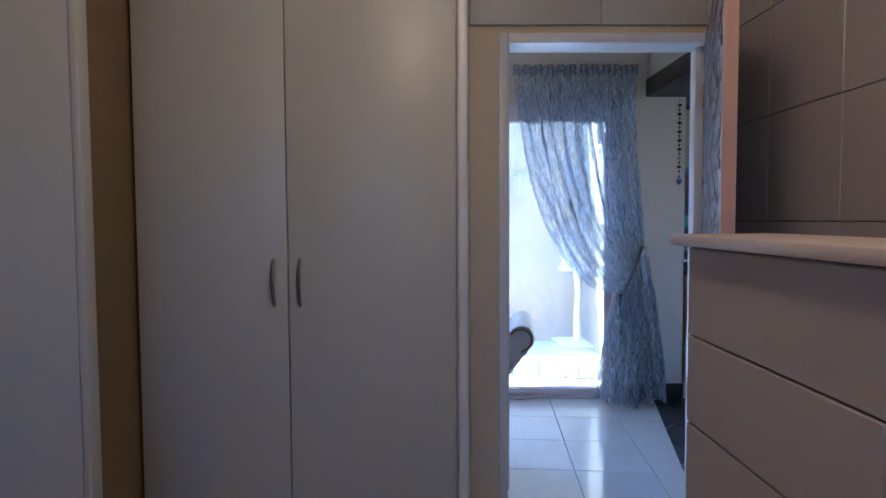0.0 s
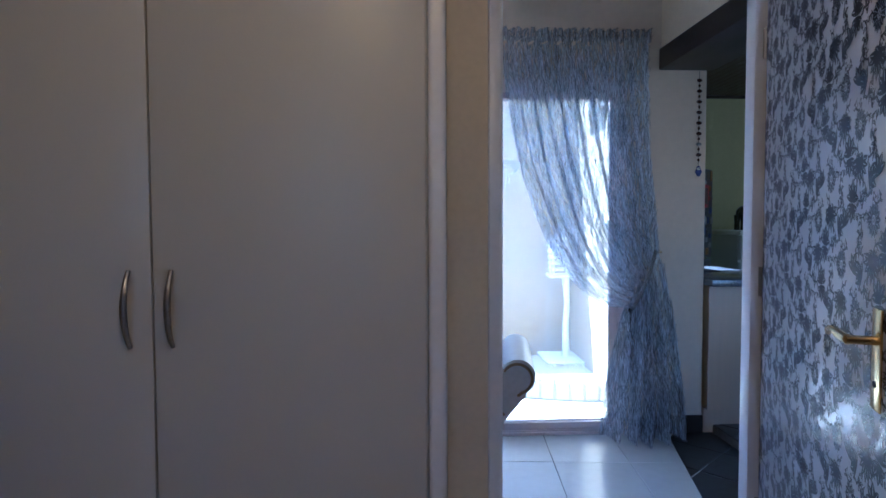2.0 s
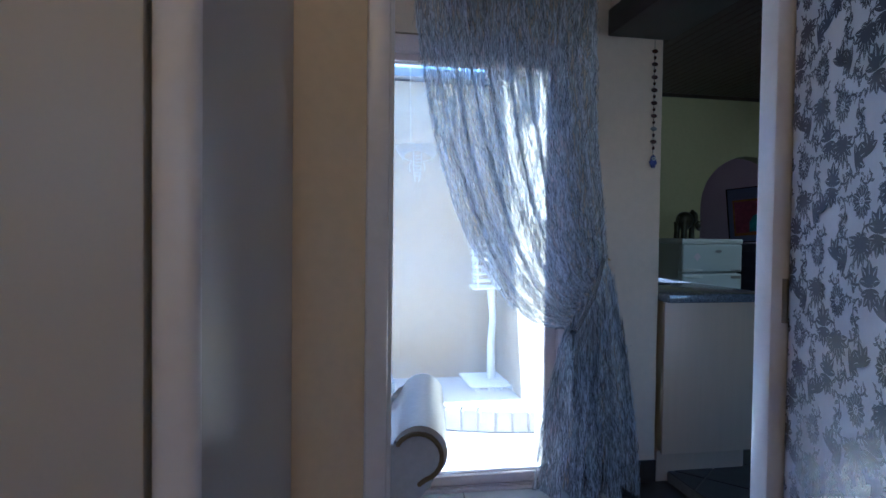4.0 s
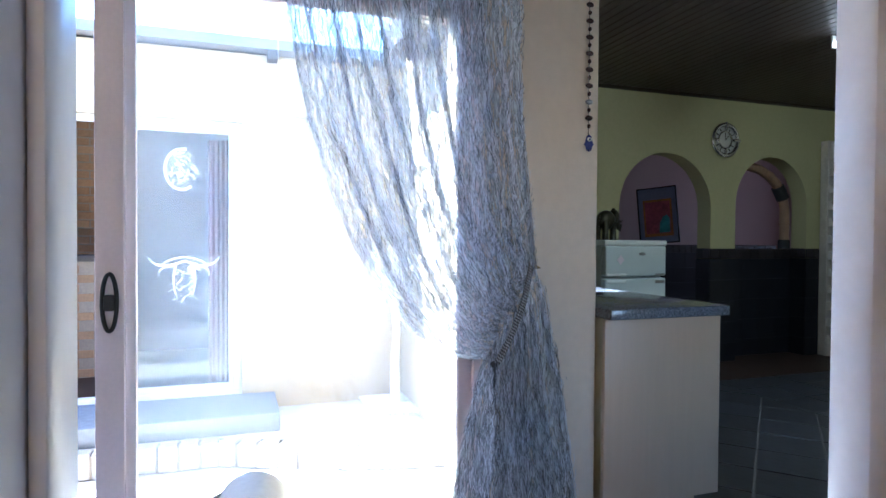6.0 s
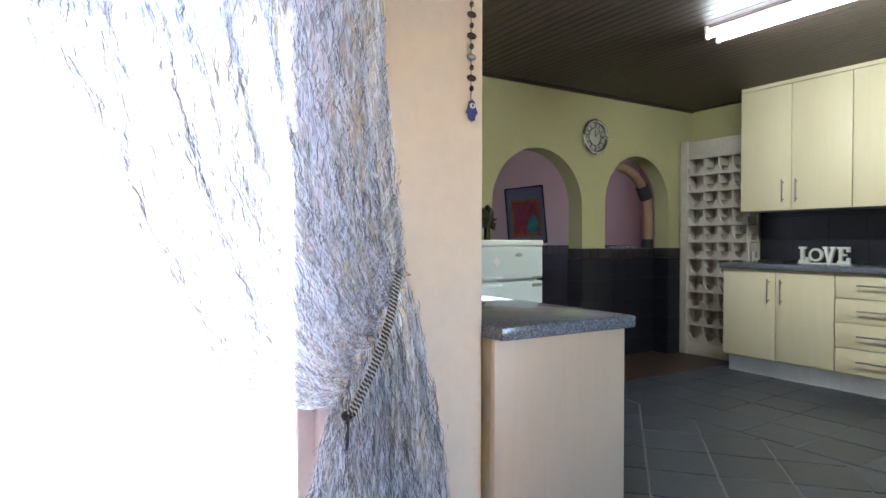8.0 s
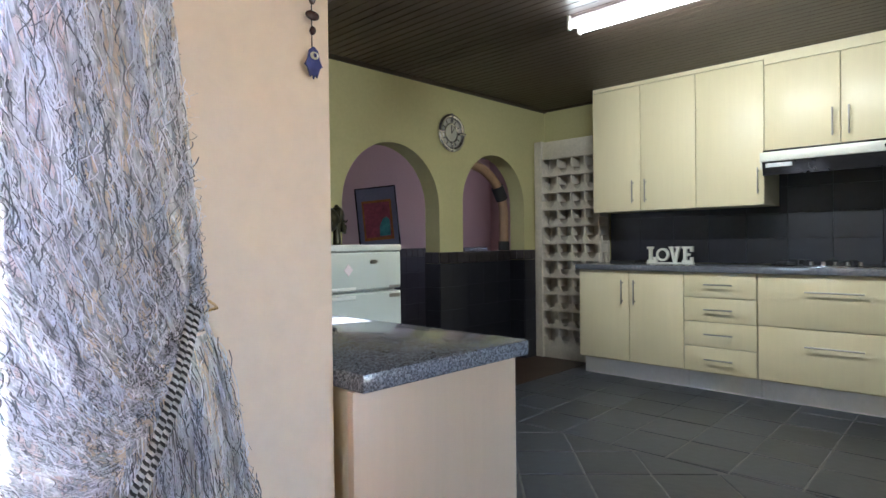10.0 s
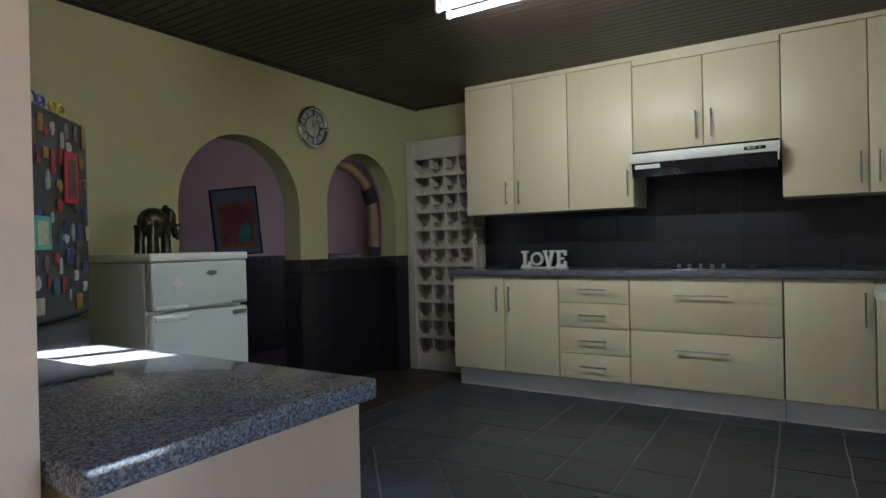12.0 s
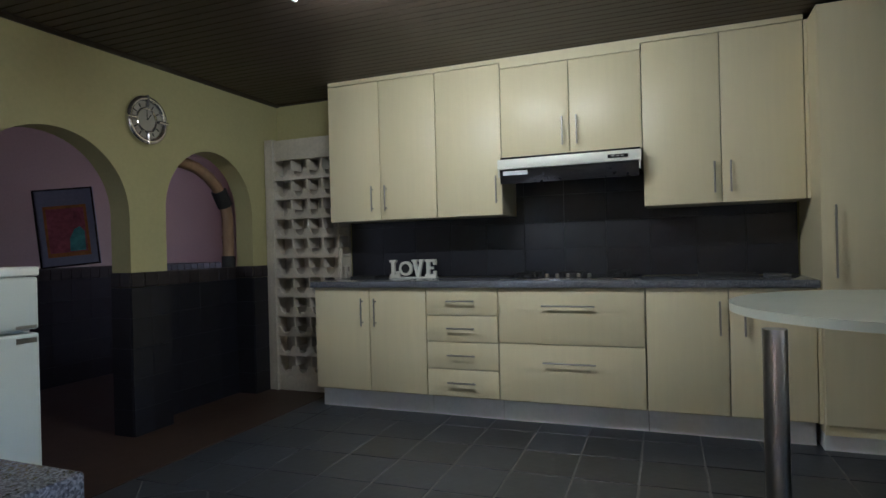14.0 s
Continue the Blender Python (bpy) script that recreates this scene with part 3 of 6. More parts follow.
def arch_wall(x0, x1, y0, y1, z1, arches):
    """A wall with round-headed openings: (left, right, springing, crown)."""
    bm = bmesh.new()
    x = x0
    for a, b, sp, top in arches:
        box(bm, x, y0, -0.02, a, y1, z1)
        n = 24
        arc = []
        for i in range(n + 1):
            t = math.pi * (1 - i / n)
            arc.append(((a + b) / 2 + (b - a) / 2 * math.cos(t), sp + (top - sp) * math.sin(t)))
        for y in (y0, y1):
            lo = [bm.verts.new((px, y, pz)) for px, pz in arc]
            hi = [bm.verts.new((px, y, z1)) for px, pz in arc]
            for i in range(n):
                bm.faces.new((lo[i], lo[i + 1], hi[i + 1], hi[i]))
            if y == y0:
                first = lo
        for i in range(n):
            bm.faces.new((first[i], first[i + 1], lo[i + 1], lo[i]))
        x = b
    box(bm, x, y0, -0.02, x1, y1, z1)
    return bm


AW = arch_wall(2.022, KX + 0.2, KY, 7.50, 2.75, [(3.69, 4.70, 1.45, 1.945), (4.995, 5.90, 1.50, 1.965)])
wall_arches = structure("wall_arches", AW, M["plaster_green"], "pale green wall with two round arches", smooth=True)
wall("wall_dining_north", [(1.9, 10.3, -0.02, 9.0, 10.5, 2.75)], M["plaster_lilac"], "dusky lilac wall past the arches")
wall("wall_dining_east", [(9.0, 7.72, -0.02, 9.2, 8.3, 2.75), (9.0, 8.7, -0.02, 9.2, 10.5, 2.75), (9.0, 8.3, -0.02, 9.2, 8.7, 1.25), (9.0, 8.3, 1.75, 9.2, 8.7, 2.75)], M["plaster_lilac"], "dusky lilac wall past the arches")
structure("ceiling_dining_east", boxed(6.469, 7.72, 2.55, 9.0, 10.3, 2.75), M["plaster_lilac"], "dusky lilac ceiling past the arches")
structure("ceiling_dining", boxed(2.022, 7.502, 2.55, 6.468, 10.3, 2.75), M["plaster_lilac"], "dusky lilac ceiling past the arches")
wall("wall_dining_east_return", [(KX + 0.202, 7.5, -0.02, 9.0, 7.718, 2.75)], M["plaster_lilac"], "dusky lilac wall past the arches")

# boarded kitchen ceiling, one mesh
bm = boxed(1.56, 1.2, KZ + 0.03, KX, KY, 2.75)
x = 1.872
while x < KX - 0.02:
    box(bm, x, 1.2, KZ, min(x + 0.062, KX), KY, KZ + 0.032)
    x += 0.07
structure("ceiling_kitchen", bm, M["ceiling_wood"], "dark brown slatted timber ceiling")
# cornice
bm = bmesh.new()
slab(bm, [(KY - 0.04, KZ), (KY, KZ), (KY, KZ - 0.022), (KY - 0.015, KZ - 0.022), (KY - 0.028, KZ - 0.016), (KY - 0.04, KZ - 0.008)], "x", 2.03, KX)
structure("cornice_arches", bm, M["dark_wood"], "dark timber cornice along the arched wall")
bm = bmesh.new()
slab(bm, [(KX - 0.04, KZ), (KX, KZ), (KX, KZ - 0.015), (KX - 0.015, KZ - 0.015), (KX - 0.028, KZ - 0.012), (KX - 0.04, KZ - 0.006)], "y", 6.56, KY - 0.042)
structure("cornice_cabinets", bm, M["dark_wood"], "dark timber cornice over the wine rack")

# courtyard far wall with the other sliding door: opening -1.75 to 0.44, -0.13 to 2.03
CY = 7.9
wall("wall_courtyard_north", [(-4.0, CY, -0.46, -1.66, CY + 0.2, 2.62), (0.53, CY, -0.46, 1.856, CY + 0.2, 2.62), (-1.66, CY, 2.07, 0.53, CY + 0.2, 2.62), (-1.66, CY, -0.46, 0.53, CY + 0.2, -0.13)], M["plaster_out"], "beige rendered courtyard wall in the shade")
structure("roof_courtyard", boxed(-4.0, 7.78, 2.64, 1.856, 10.6, 2.72), M["roof"], "grey roof edge of the courtyard building")
wall("wall_courtyard_west", [(-4.2, 5.12, -0.46, -4.0, 8.1, 2.4)], M["plaster_out"], "beige rendered courtyard wall")
wall("wall_bar_back", [(-4.0, 10.2, -0.30, 1.856, 10.4, 2.6)], M["dim_room"], "dim wall of the room across the courtyard")
wall("wall_bar_east", [(1.5, 8.1, -0.30, 1.7, 10.2, 2.6)], M["dim_room"], "dim wall of the room across the courtyard")
wall("wall_bar_west", [(-4.0, 8.1, -0.30, -3.8, 10.2, 2.6)], M["dim_room"], "dim wall of the room across the courtyard")
structure("floor_bar", boxed(-3.8, 8.1, -0.28, 1.5, 10.2, -0.13), M["brown_floor"], "dark floor of the room across the courtyard")
structure("doorstep", boxed(-0.75, 7.26, -0.244, 0.79, 7.898, -0.11, bevel=0.012), M["step_grey"], "low dark grey step under the courtyard door", smooth=True)

# ---- doorway between the rooms ----
frame_d = thing("door_frame", (0.8, 3.4, 0), "white painted steel door frame", "door frame", kind="structure")
for nm, x0, x1, y0 in (("jamb", D0 - 0.034, D0 + 0.008, DY - 0.016), ("jamb", D1 - 0.002, D1 + 0.058, DY + 0.088)):
    bm = boxed(x0, y0, -0.055, x1, DY + 0.146, DT + 0.035, bevel=0.008)
    part(nm, bm, M["frame_white"], frame_d)
part("head", boxed(D0 + 0.0085, DY - 0.015, DT - 0.012, D1 - 0.0025, DY + 0.145, DT + 0.034, bevel=0.008), M["frame_white"], frame_d)
for sx, d in ((D0 + 0.009, 1),):
    part("door_stop", boxed(sx, DY + 0.045, 0, sx + d * 0.012, DY + 0.13, DT - 0.013, bevel=0.003), M["frame_white"], frame_d)


# ---- sliding door ----
slide = thing("sliding_door", ((S0 + S1) / 2, SILL, 0.0), "mauve-grey aluminium sliding door, half open", "sliding door", kind="structure")
part("outer_frame", boxed(S0, SILL - 0.01, -0.05, S1, SILL + 0.11, -0.032, bevel=0.004), M["alu"], slide)
part("outer_frame", boxed(S0, SILL - 0.01, 1.985, S1, SILL + 0.11, ST - 0.002, bevel=0.004), M["alu"], slide)
part("outer_frame", boxed(S0 + 0.001, SILL - 0.008, -0.031, S0 + 0.05, SILL + 0.108, 1.984, bevel=0.004), M["alu"], slide)
part("outer_frame", boxed(S1 - 0.035, SILL - 0.008, -0.031, S1 - 0.001, SILL + 0.108, 1.984, bevel=0.004), M["alu"], slide)
for i in range(3):
    part("track", boxed(S0 + 0.051, SILL + 0.005 + i * 0.03, -0.031, S1 - 0.036, SILL + 0.012 + i * 0.03, -0.024), M["alu"], slide)


def door_panel(parent, x0, x1, y, z0, z1, wide, material, rail=0.055, pane_material="dusty_glass"):
    p = part("sash", boxed(x0, y, z0, x0 + wide, y + 0.035, z1, bevel=0.004), material, parent)
    part("stile", boxed(x1 - wide * 0.62, y, z0, x1, y + 0.035, z1, bevel=0.004), material, p)
    part("rail", boxed(x0 + wide + 0.0005, y + 0.002, z0, x1 - wide * 0.62 - 0.0005, y + 0.033, z0 + rail, bevel=0.004), material, p)
    part("rail", boxed(x0 + wide + 0.0005, y + 0.002, z1 - rail * 0.8, x1 - wide * 0.62 - 0.0005, y + 0.033, z1, bevel=0.004), material, p)
    pane = part("pane", boxed(x0 + wide + 0.001, y + 0.014, z0 + rail + 0.001, x1 - wide * 0.62 - 0.001, y + 0.019, z1 - rail * 0.8 - 0.001), M[pane_material], p)
    pane.visible_shadow = False
    return p


sash = door_panel(slide, 0.093, S1 - 0.036, SILL + 0.012, -0.022, 1.984, 0.08, M["alu"], 0.042)
door_panel(slide, 0.150, S1 - 0.037, SILL + 0.06, -0.022, 1.984, 0.05, M["alu"], 0.042)
# oval pull with its latch
bm = bmesh.new()
ring = [(0.134 + 0.020 * math.cos(a), SILL + 0.006, 0.95 + 0.088 * math.sin(a)) for a in [i * math.pi / 14 for i in range(28)]]
tube(bm, ring + [ring[0]], 0.0065, 8)
part("pull", bm, M["black_matt"], sash, "oval black pull handle")
part("latch", boxed(0.120, SILL - 0.010, 0.925, 0.150, SILL + 0.011, 0.975, bevel=0.006), M["black_matt"], sash)

# ---- room behind the courtyard door ----
far = thing("courtyard_door", (-0.65, CY + 0.05, -0.13), "white aluminium sliding door with animal films on the glass", "sliding door", kind="structure")
for x0, x1, z0, z1 in ((-1.66, 0.53, -0.129, -0.085), (-1.66, 0.53, 2.02, 2.069), (-1.659, -1.61, -0.084, 2.019), (0.475, 0.529, -0.084, 2.019)):
    part("outer_frame", boxed(x0, CY + 0.04, z0, x1, CY + 0.13, z1, bevel=0.003), M["alu_white"], far)
pane_far = door_panel(far, -0.33, 0.474, CY + 0.05, -0.083, 2.018, 0.07, M["alu_white"], 0.055, "hazy_glass")
part("side_sash", boxed(-0.46, CY + 0.09, -0.083, -0.39, CY + 0.12, 2.018, bevel=0.003), M["alu_white"], far)


def film_line(bm, pts, w):
    pts = [Vector(p) for p in pts]
    for a, b in zip(pts, pts[1:]):
        d = (b - a)
        if d.length < 1e-6:
            continue
        nrm = Vector((-d.y, d.x)).normalized() * w
        q = [a - nrm, b - nrm, b + nrm, a + nrm]
        bm.faces.new([bm.verts.new((p.x, CY + 0.0615, p.y)) for p in q])


def curve2(p0, p1, p2, n=8):
    p0, p1, p2 = Vector(p0), Vector(p1), Vector(p2)
    return [p0 * (1 - t) ** 2 + p1 * 2 * t * (1 - t) + p2 * t * t for t in [i / n for i in range(n + 1)]]


rng = random.Random(5)
bm = bmesh.new()
bx, bz = 0.10, 0.86
for s in (-1, 1):   # horned head drawn in strokes
    film_line(bm, curve2((bx, bz + 0.10), (bx + s * 0.19, bz + 0.01), (bx + s * 0.26, bz + 0.13), 10), 0.007)
    film_line(bm, curve2((bx, bz + 0.13), (bx + s * 0.12, bz + 0.12), (bx + s * 0.16, bz + 0.07), 8), 0.005)
    film_line(bm, curve2((bx + s * 0.06, bz + 0.07), (bx + s * 0.10, bz - 0.04), (bx + s * 0.06, bz - 0.17), 8), 0.0045)
    film_line(bm, curve2((bx + s * 0.08, bz + 0.05), (bx + s * 0.20, bz + 0.06), (bx + s * 0.18, bz - 0.02), 6), 0.004)
for i in range(30):
    x0, z0 = bx + rng.uniform(-0.08, 0.08), bz + rng.uniform(-0.18, 0.1)
    film_line(bm, curve2((x0, z0), (x0 + rng.uniform(-0.04, 0.04), z0 - 0.02), (x0 + rng.uniform(-0.05, 0.05), z0 - rng.uniform(0.02, 0.06)), 4), 0.0032)
part("etched_film", bm, M["etched"], pane_far, "white etched film of a horned head", smooth=False)
bm = bmesh.new()
bx, bz = 0.09, 1.68
film_line(bm, [Vector((bx + 0.12 * math.cos(a) - 0.01, bz + 0.16 * math.sin(a))) for a in [i * math.pi / 10 for i in range(4, 18)]], 0.010)
for i in range(46):
    a = rng.uniform(0, 6.28)
    r = rng.uniform(0.03, 0.13)
    x0, z0 = bx + r * math.cos(a) * 0.8, bz + r * math.sin(a)
    film_line(bm, curve2((x0, z0), (x0 + rng.uniform(-0.04, 0.04), z0 + 0.02), (x0 + rng.uniform(-0.06, 0.06), z0 + rng.uniform(-0.06, 0.06)), 4), 0.004)
part("etched_film", bm, M["etched"], pane_far, "white etched film of a big cat's head", smooth=False)
for i, x0 in enumerate((-0.55, 0.26)):
    bm = bmesh.new()
    pts = [(x0 + 0.2 * k / 24, 8.35 + 0.03 * math.sin(k * 1.3)) for k in range(25)]
    lo, hi = [bm.verts.new((x, y, -0.1)) for x, y in pts], [bm.verts.new((x, y, 1.98)) for x, y in pts]
    for k in range(24):
        bm.faces.new((lo[k], lo[k + 1], hi[k + 1], hi[k]))
    solid("curtain", bm, M["red_cloth"], "dull red curtain behind the courtyard door", "curtain", group="red curtains")
bar = structure("wall_bar_brick", boxed(-2.8, 8.95, -0.13, -0.7, 9.10, 0.92), M["mortar"], "brick front of a bar counter")
barback = structure("wall_brick_back", boxed(-2.8, 9.9, -0.13, -0.7, 10.0, 2.5), M["mortar"], "brown brick wall behind the bar")
solid("bar_top", boxed(-2.85, 8.88, 0.921, -0.65, 9.2, 0.98, bevel=0.01), M["dark_wood"], "dark timber bar top on bricks", "bar top")


# ---- dressing room ----
def bow_handle(parent, at, length, way, material, depth=0.028, r=0.006):
    """An arched pull; way is the unit vector out of the door."""
    at, way = Vector(at), Vector(way)
    bm = bmesh.new()
    pts = []
    for i in range(13):
        t = i / 12
        pts.append(at + Vector((0, 0, (t - 0.5) * length)) + way * (depth * math.sin(math.pi * t) ** 0.7))
    tube(bm, pts, [r * (0.8 + 0.5 * math.sin(math.pi * i / 12)) for i in range(13)], 8)
    return part("handle", bm, material, parent, "curved brushed metal handle")


WY = 2.70
wardrobe = thing("wardrobe", (-0.42, 3.05, 0), "tall off-white melamine wardrobe with two plain doors", "wardrobe")
part("body", boxed(-1.0, WY + 0.022, 0.0, 0.143, DY - 0.003, 2.60, bevel=0.002), M["wardrobe"], wardrobe)
part("end_panel", slab(bmesh.new(), [(0.1435, WY + 0.0225), (0.158, WY + 0.0225), (0.198, DY - 0.003), (0.1435, DY - 0.003)], "z", 0.0, 2.60), M["wardrobe"], wardrobe, smooth=False)
for x0, x1, hx in ((-0.998, -0.476, -0.522), (-0.472, 0.117, -0.432)):
    d = part("door", boxed(x0, WY, 0.07, x1, WY + 0.019, 2.598, bevel=0.0025), M["wardrobe"], wardrobe)
    bow_handle(d, (hx, WY - 0.002, 1.04), 0.165, (0, -1, 0), M["silver"])
part("edge_strip", boxed(0.1225, WY - 0.007, 0.0, 0.161, WY + 0.022, 2.598, bevel=0.012, seg=4), M["frame_white"], wardrobe, "rounded white edge strip")
cup = thing("cupboard", (-1.55, 2.20, 0), "off-white cupboard panel standing forward of the wardrobe", "cupboard")
part("front_panel", boxed(-2.24, 2.165, 0.0, -0.892, 2.213, 2.60, bevel=0.002), M["wardrobe"], cup)
part("edge_strip", boxed(-0.8915, 2.163, 0.0, -0.868, 2.214, 2.60, bevel=0.006, seg=3), M["wardrobe"], cup)
over = thing("overhead_cupboard", (0.8, 3.38, 2.15), "beige overhead cupboard doors above the doorway", "cupboard")
for x0, x1 in ((0.20, 0.773), (0.777, 1.238), (1.242, 1.348)):
    part("door", boxed(x0, DY - 0.024, 2.105, x1, DY - 0.004, 2.60, bevel=0.002), M["wardrobe"], over)

# ceiling lamp of the dressing room
cl = thing("ceiling_lamp", (0.15, 1.45, 2.62), "opal glass ceiling lamp with warm light", "ceiling lamp")
part("base_plate", rod(bmesh.new(), (0.15, 1.45, 2.58), (0.15, 1.45, 2.619), 0.10, 24), M["frame_white"], cl)
bm = bmesh.new()
ball(bm, (0.15, 1.45, 2.53), 0.13, 0.13, 0.07)
part("shade", bm, M["lamp_glass"], cl).visible_shadow = False

# half-height tiled wall with its ledge
HX = 0.617
half = structure("wall_half", boxed(HX + 0.009, -1.6, -0.02, 0.80, 1.945, 1.195), M["grout_dark"], "half-height wall clad in mauve tiles")
ledge = solid("ledge", boxed(HX - 0.03, -1.6, 1.197, 0.84, 1.985, 1.222, bevel=0.007), M["ledge"], "pale pink painted ledge on the tiled half wall", "ledge")

# wallpapered door, swung open
HINGE, SWING, LEAF = Vector((D1 + 0.035, DY + 0.082, 0)), radians(21.8), 1.13
leaf_m = Matrix.Translation(HINGE) @ Matrix.Rotation(-SWING, 4, "Z")


def on_leaf(bm):
    """From door space (x out of the papered face, y from the hinge to the free edge, z up) into the room."""
    for v in bm.verts:
        v.co = leaf_m @ Vector((-v.co.x, -v.co.y, v.co.z))
    return bm


door = thing("door_leaf", HINGE, "open door papered in white and navy damask", "door", kind="structure")
leaf = part("leaf", on_leaf(boxed(-0.040, 0.004, 0.012, 0.0, LEAF, 2.055, bevel=0.002)), M["paper"], door)
part("edge", on_leaf(boxed(-0.039, LEAF + 0.0005, 0.012, -0.001, LEAF + 0.004, 2.055)), M["raw_edge"], door, "pink primed free edge")


def motif():
    """Polygons of one repeat of the damask, in a cell 0.265 wide and 0.27 high."""
    polys = []

    def leafshape(x, y, a, ln, w, bend=0.0):
        mid = []
        for i in range(7):
            t = i / 6
            aa = a + bend * t
            mid.append((x + ln * t * math.cos(aa), y + ln * t * math.sin(aa), aa, 1.18 * w * math.sin(math.pi * min(1, t * 0.93 + 0.05)) ** 0.8))
        for p, q in zip(mid, mid[1:]):
            c, s = math.cos(p[2] + 1.57), math.sin(p[2] + 1.57)
            c2, s2 = math.cos(q[2] + 1.57), math.sin(q[2] + 1.57)
            for k0, k1 in ((0.12, 1), (-1, -0.12)):
                polys.append([(p[0] + c * p[3] * k0, p[1] + s * p[3] * k0), (q[0] + c2 * q[3] * k0, q[1] + s2 * q[3] * k0), (q[0] + c2 * q[3] * k1, q[1] + s2 * q[3] * k1), (p[0] + c * p[3] * k1, p[1] + s * p[3] * k1)])

    def stem(x, y, a, ln, turn, w0=0.0045, w1=0.0026, curl=0.0):
        n = 16
        px, py, pa = x, y, a
        pts = []
        for i in range(n + 1):
            pts.append((px, py, pa, w0 + (w1 - w0) * i / n))
            pa += (turn + curl * i / n) / n
            px += ln / n * math.cos(pa)
            py += ln / n * math.sin(pa)
        for p, q in zip(pts, pts[1:]):
            c, s, c2, s2 = math.cos(p[2] + 1.57), math.sin(p[2] + 1.57), math.cos(q[2] + 1.57), math.sin(q[2] + 1.57)
            polys.append([(p[0] - c * p[3], p[1] - s * p[3]), (q[0] - c2 * q[3], q[1] - s2 * q[3]), (q[0] + c2 * q[3], q[1] + s2 * q[3]), (p[0] + c * p[3], p[1] + s * p[3])])
        return px, py, pa

    def daisy(x, y, r, n=13):
        for i in range(n):
            leafshape(x + r * 0.28 * math.cos(i * 6.283 / n), y + r * 0.28 * math.sin(i * 6.283 / n), i * 6.283 / n, r * 0.75, r * 0.17)
        for i in range(6):
            a = i * 1.047
            cx, cy = x + r * 0.12 * math.cos(a), y + r * 0.12 * math.sin(a)
            polys.append([(cx + r * 0.06 * math.cos(b), cy + r * 0.06 * math.sin(b)) for b in (0, 1.57, 3.14, 4.71)])

    def tulip(x, y, a, s):
        for da, ln, w in ((0, 1.0, 0.24), (0.5, 0.95, 0.2), (-0.5, 0.95, 0.2), (1.0, 0.8, 0.17), (-1.0, 0.8, 0.17)):
            leafshape(x, y, a + da * 0.8, s * ln, s * w, da * 0.5)

    def carnation(x, y, a, s):
        for k in range(9):
            da = (k - 4) * 0.29
            leafshape(x, y, a + da, s * (1.0 - 0.05 * abs(k - 4)), s * 0.125, da * 0.3)
        leafshape(x, y, a + math.pi + 0.5, s * 0.38, s * 0.09, 0.8)
        leafshape(x, y, a + math.pi - 0.5, s * 0.38, s * 0.09, -0.8)

    def scroll(x, y, a, ln, tn, cu):
        sx, sy, sa = x, y, a
        for k in range(6):
            side = 1 if k % 2 else -1
            leafshape(sx, sy, sa + side * 0.85, ln * (0.30 - 0.02 * k), ln * 0.055, side * 1.1)
            sa += tn / 6 + cu * (k + 0.5) / 36
            sx, sy = sx + ln / 6 * math.cos(sa), sy + ln / 6 * math.sin(sa)
        ex, ey, ea = stem(x, y, a, ln, tn, 0.0038, 0.0022, cu)
        leafshape(ex, ey, ea, ln * 0.2, ln * 0.06, 2.2 if tn > 0 else -2.2)

    daisy(0.195, 0.072, 0.047, 14)
    carnation(0.072, 0.245, -1.45, 0.080)
    tulip(0.018, 0.125, 1.5, 0.068)
    tulip(0.018, 0.120, -1.7, 0.058)
    tulip(0.150, 0.180, 0.3, 0.060)
    tulip(0.225, 0.190, 1.9, 0.062)
    for x, y, a, ln, tn, cu in ((0.075, 0.015, 0.4, 0.105, 1.9, 1.6), (0.070, 0.130, -0.5, 0.100, 1.8, 2.2), (0.150, 0.135, 2.3, 0.085, 1.6, 2.4), (0.245, 0.140, -1.9, 0.075, -1.6, -2.0), (0.140, 0.245, -0.2, 0.100, 1.8, 2.4), (0.030, 0.200, 2.2, 0.080, -1.8, -2.2), (0.115, 0.075, 1.2, 0.060, -1.8, -2.4), (0.240, 0.010, 2.9, 0.075, 1.7, 2.0), (0.195, 0.235, 0.8, 0.060, 1.9, 2.0)):
        scroll(x, y, a, ln, tn, cu)
    return polys


CELL = motif()
bm = bmesh.new()
SIZE = 0.66
for ci in range(-1, 8):
    for ri in range(-2, 13):
        ox, oz = ci * 0.265 * SIZE + 0.03, ri * 0.27 * SIZE + (0.135 * SIZE if ci % 2 else 0.0) + 0.02
        for k, poly in enumerate(CELL):
            poly = [((0.265 - p[0] if ri % 2 else p[0]) * SIZE, p[1] * SIZE) for p in poly]
            cx, cz = sum(p[0] for p in poly) / len(poly) + ox, sum(p[1] for p in poly) / len(poly) + oz
            if 0.012 < cx < LEAF - 0.008 and 0.022 < cz < 2.045:
                bm.faces.new([bm.verts.new((0.0006 + 0.00003 * (k % 23), p[0] + ox, p[1] + oz)) for p in poly])
part("damask_print", on_leaf(bm), M["print_navy"], door, "navy damask flowers and scrolls printed on paper", smooth=False)
hy = LEAF - 0.055
lock = part("lock_plate", on_leaf(boxed(0.0015, hy - 0.02, 0.90, 0.006, hy + 0.022, 1.075, bevel=0.002)), M["brass"], door, "polished brass lever plate")
bm = bmesh.new()
rod(bm, (0.006, hy, 1.02), (0.05, hy, 1.02), 0.008)
tube(bm, [(0.047, hy, 1.02), (0.05, hy - 0.03, 1.022), (0.05, hy - 0.07, 1.026), (0.049, hy - 0.105, 1.020), (0.046, hy - 0.12, 1.012)], [0.009, 0.009, 0.008, 0.007, 0.005], 10)
part("lever", on_leaf(bm), M["brass"], lock)
bm = bmesh.new()
rod(bm, (0.004, hy, 0.945), (0.0075, hy, 0.945), 0.006)
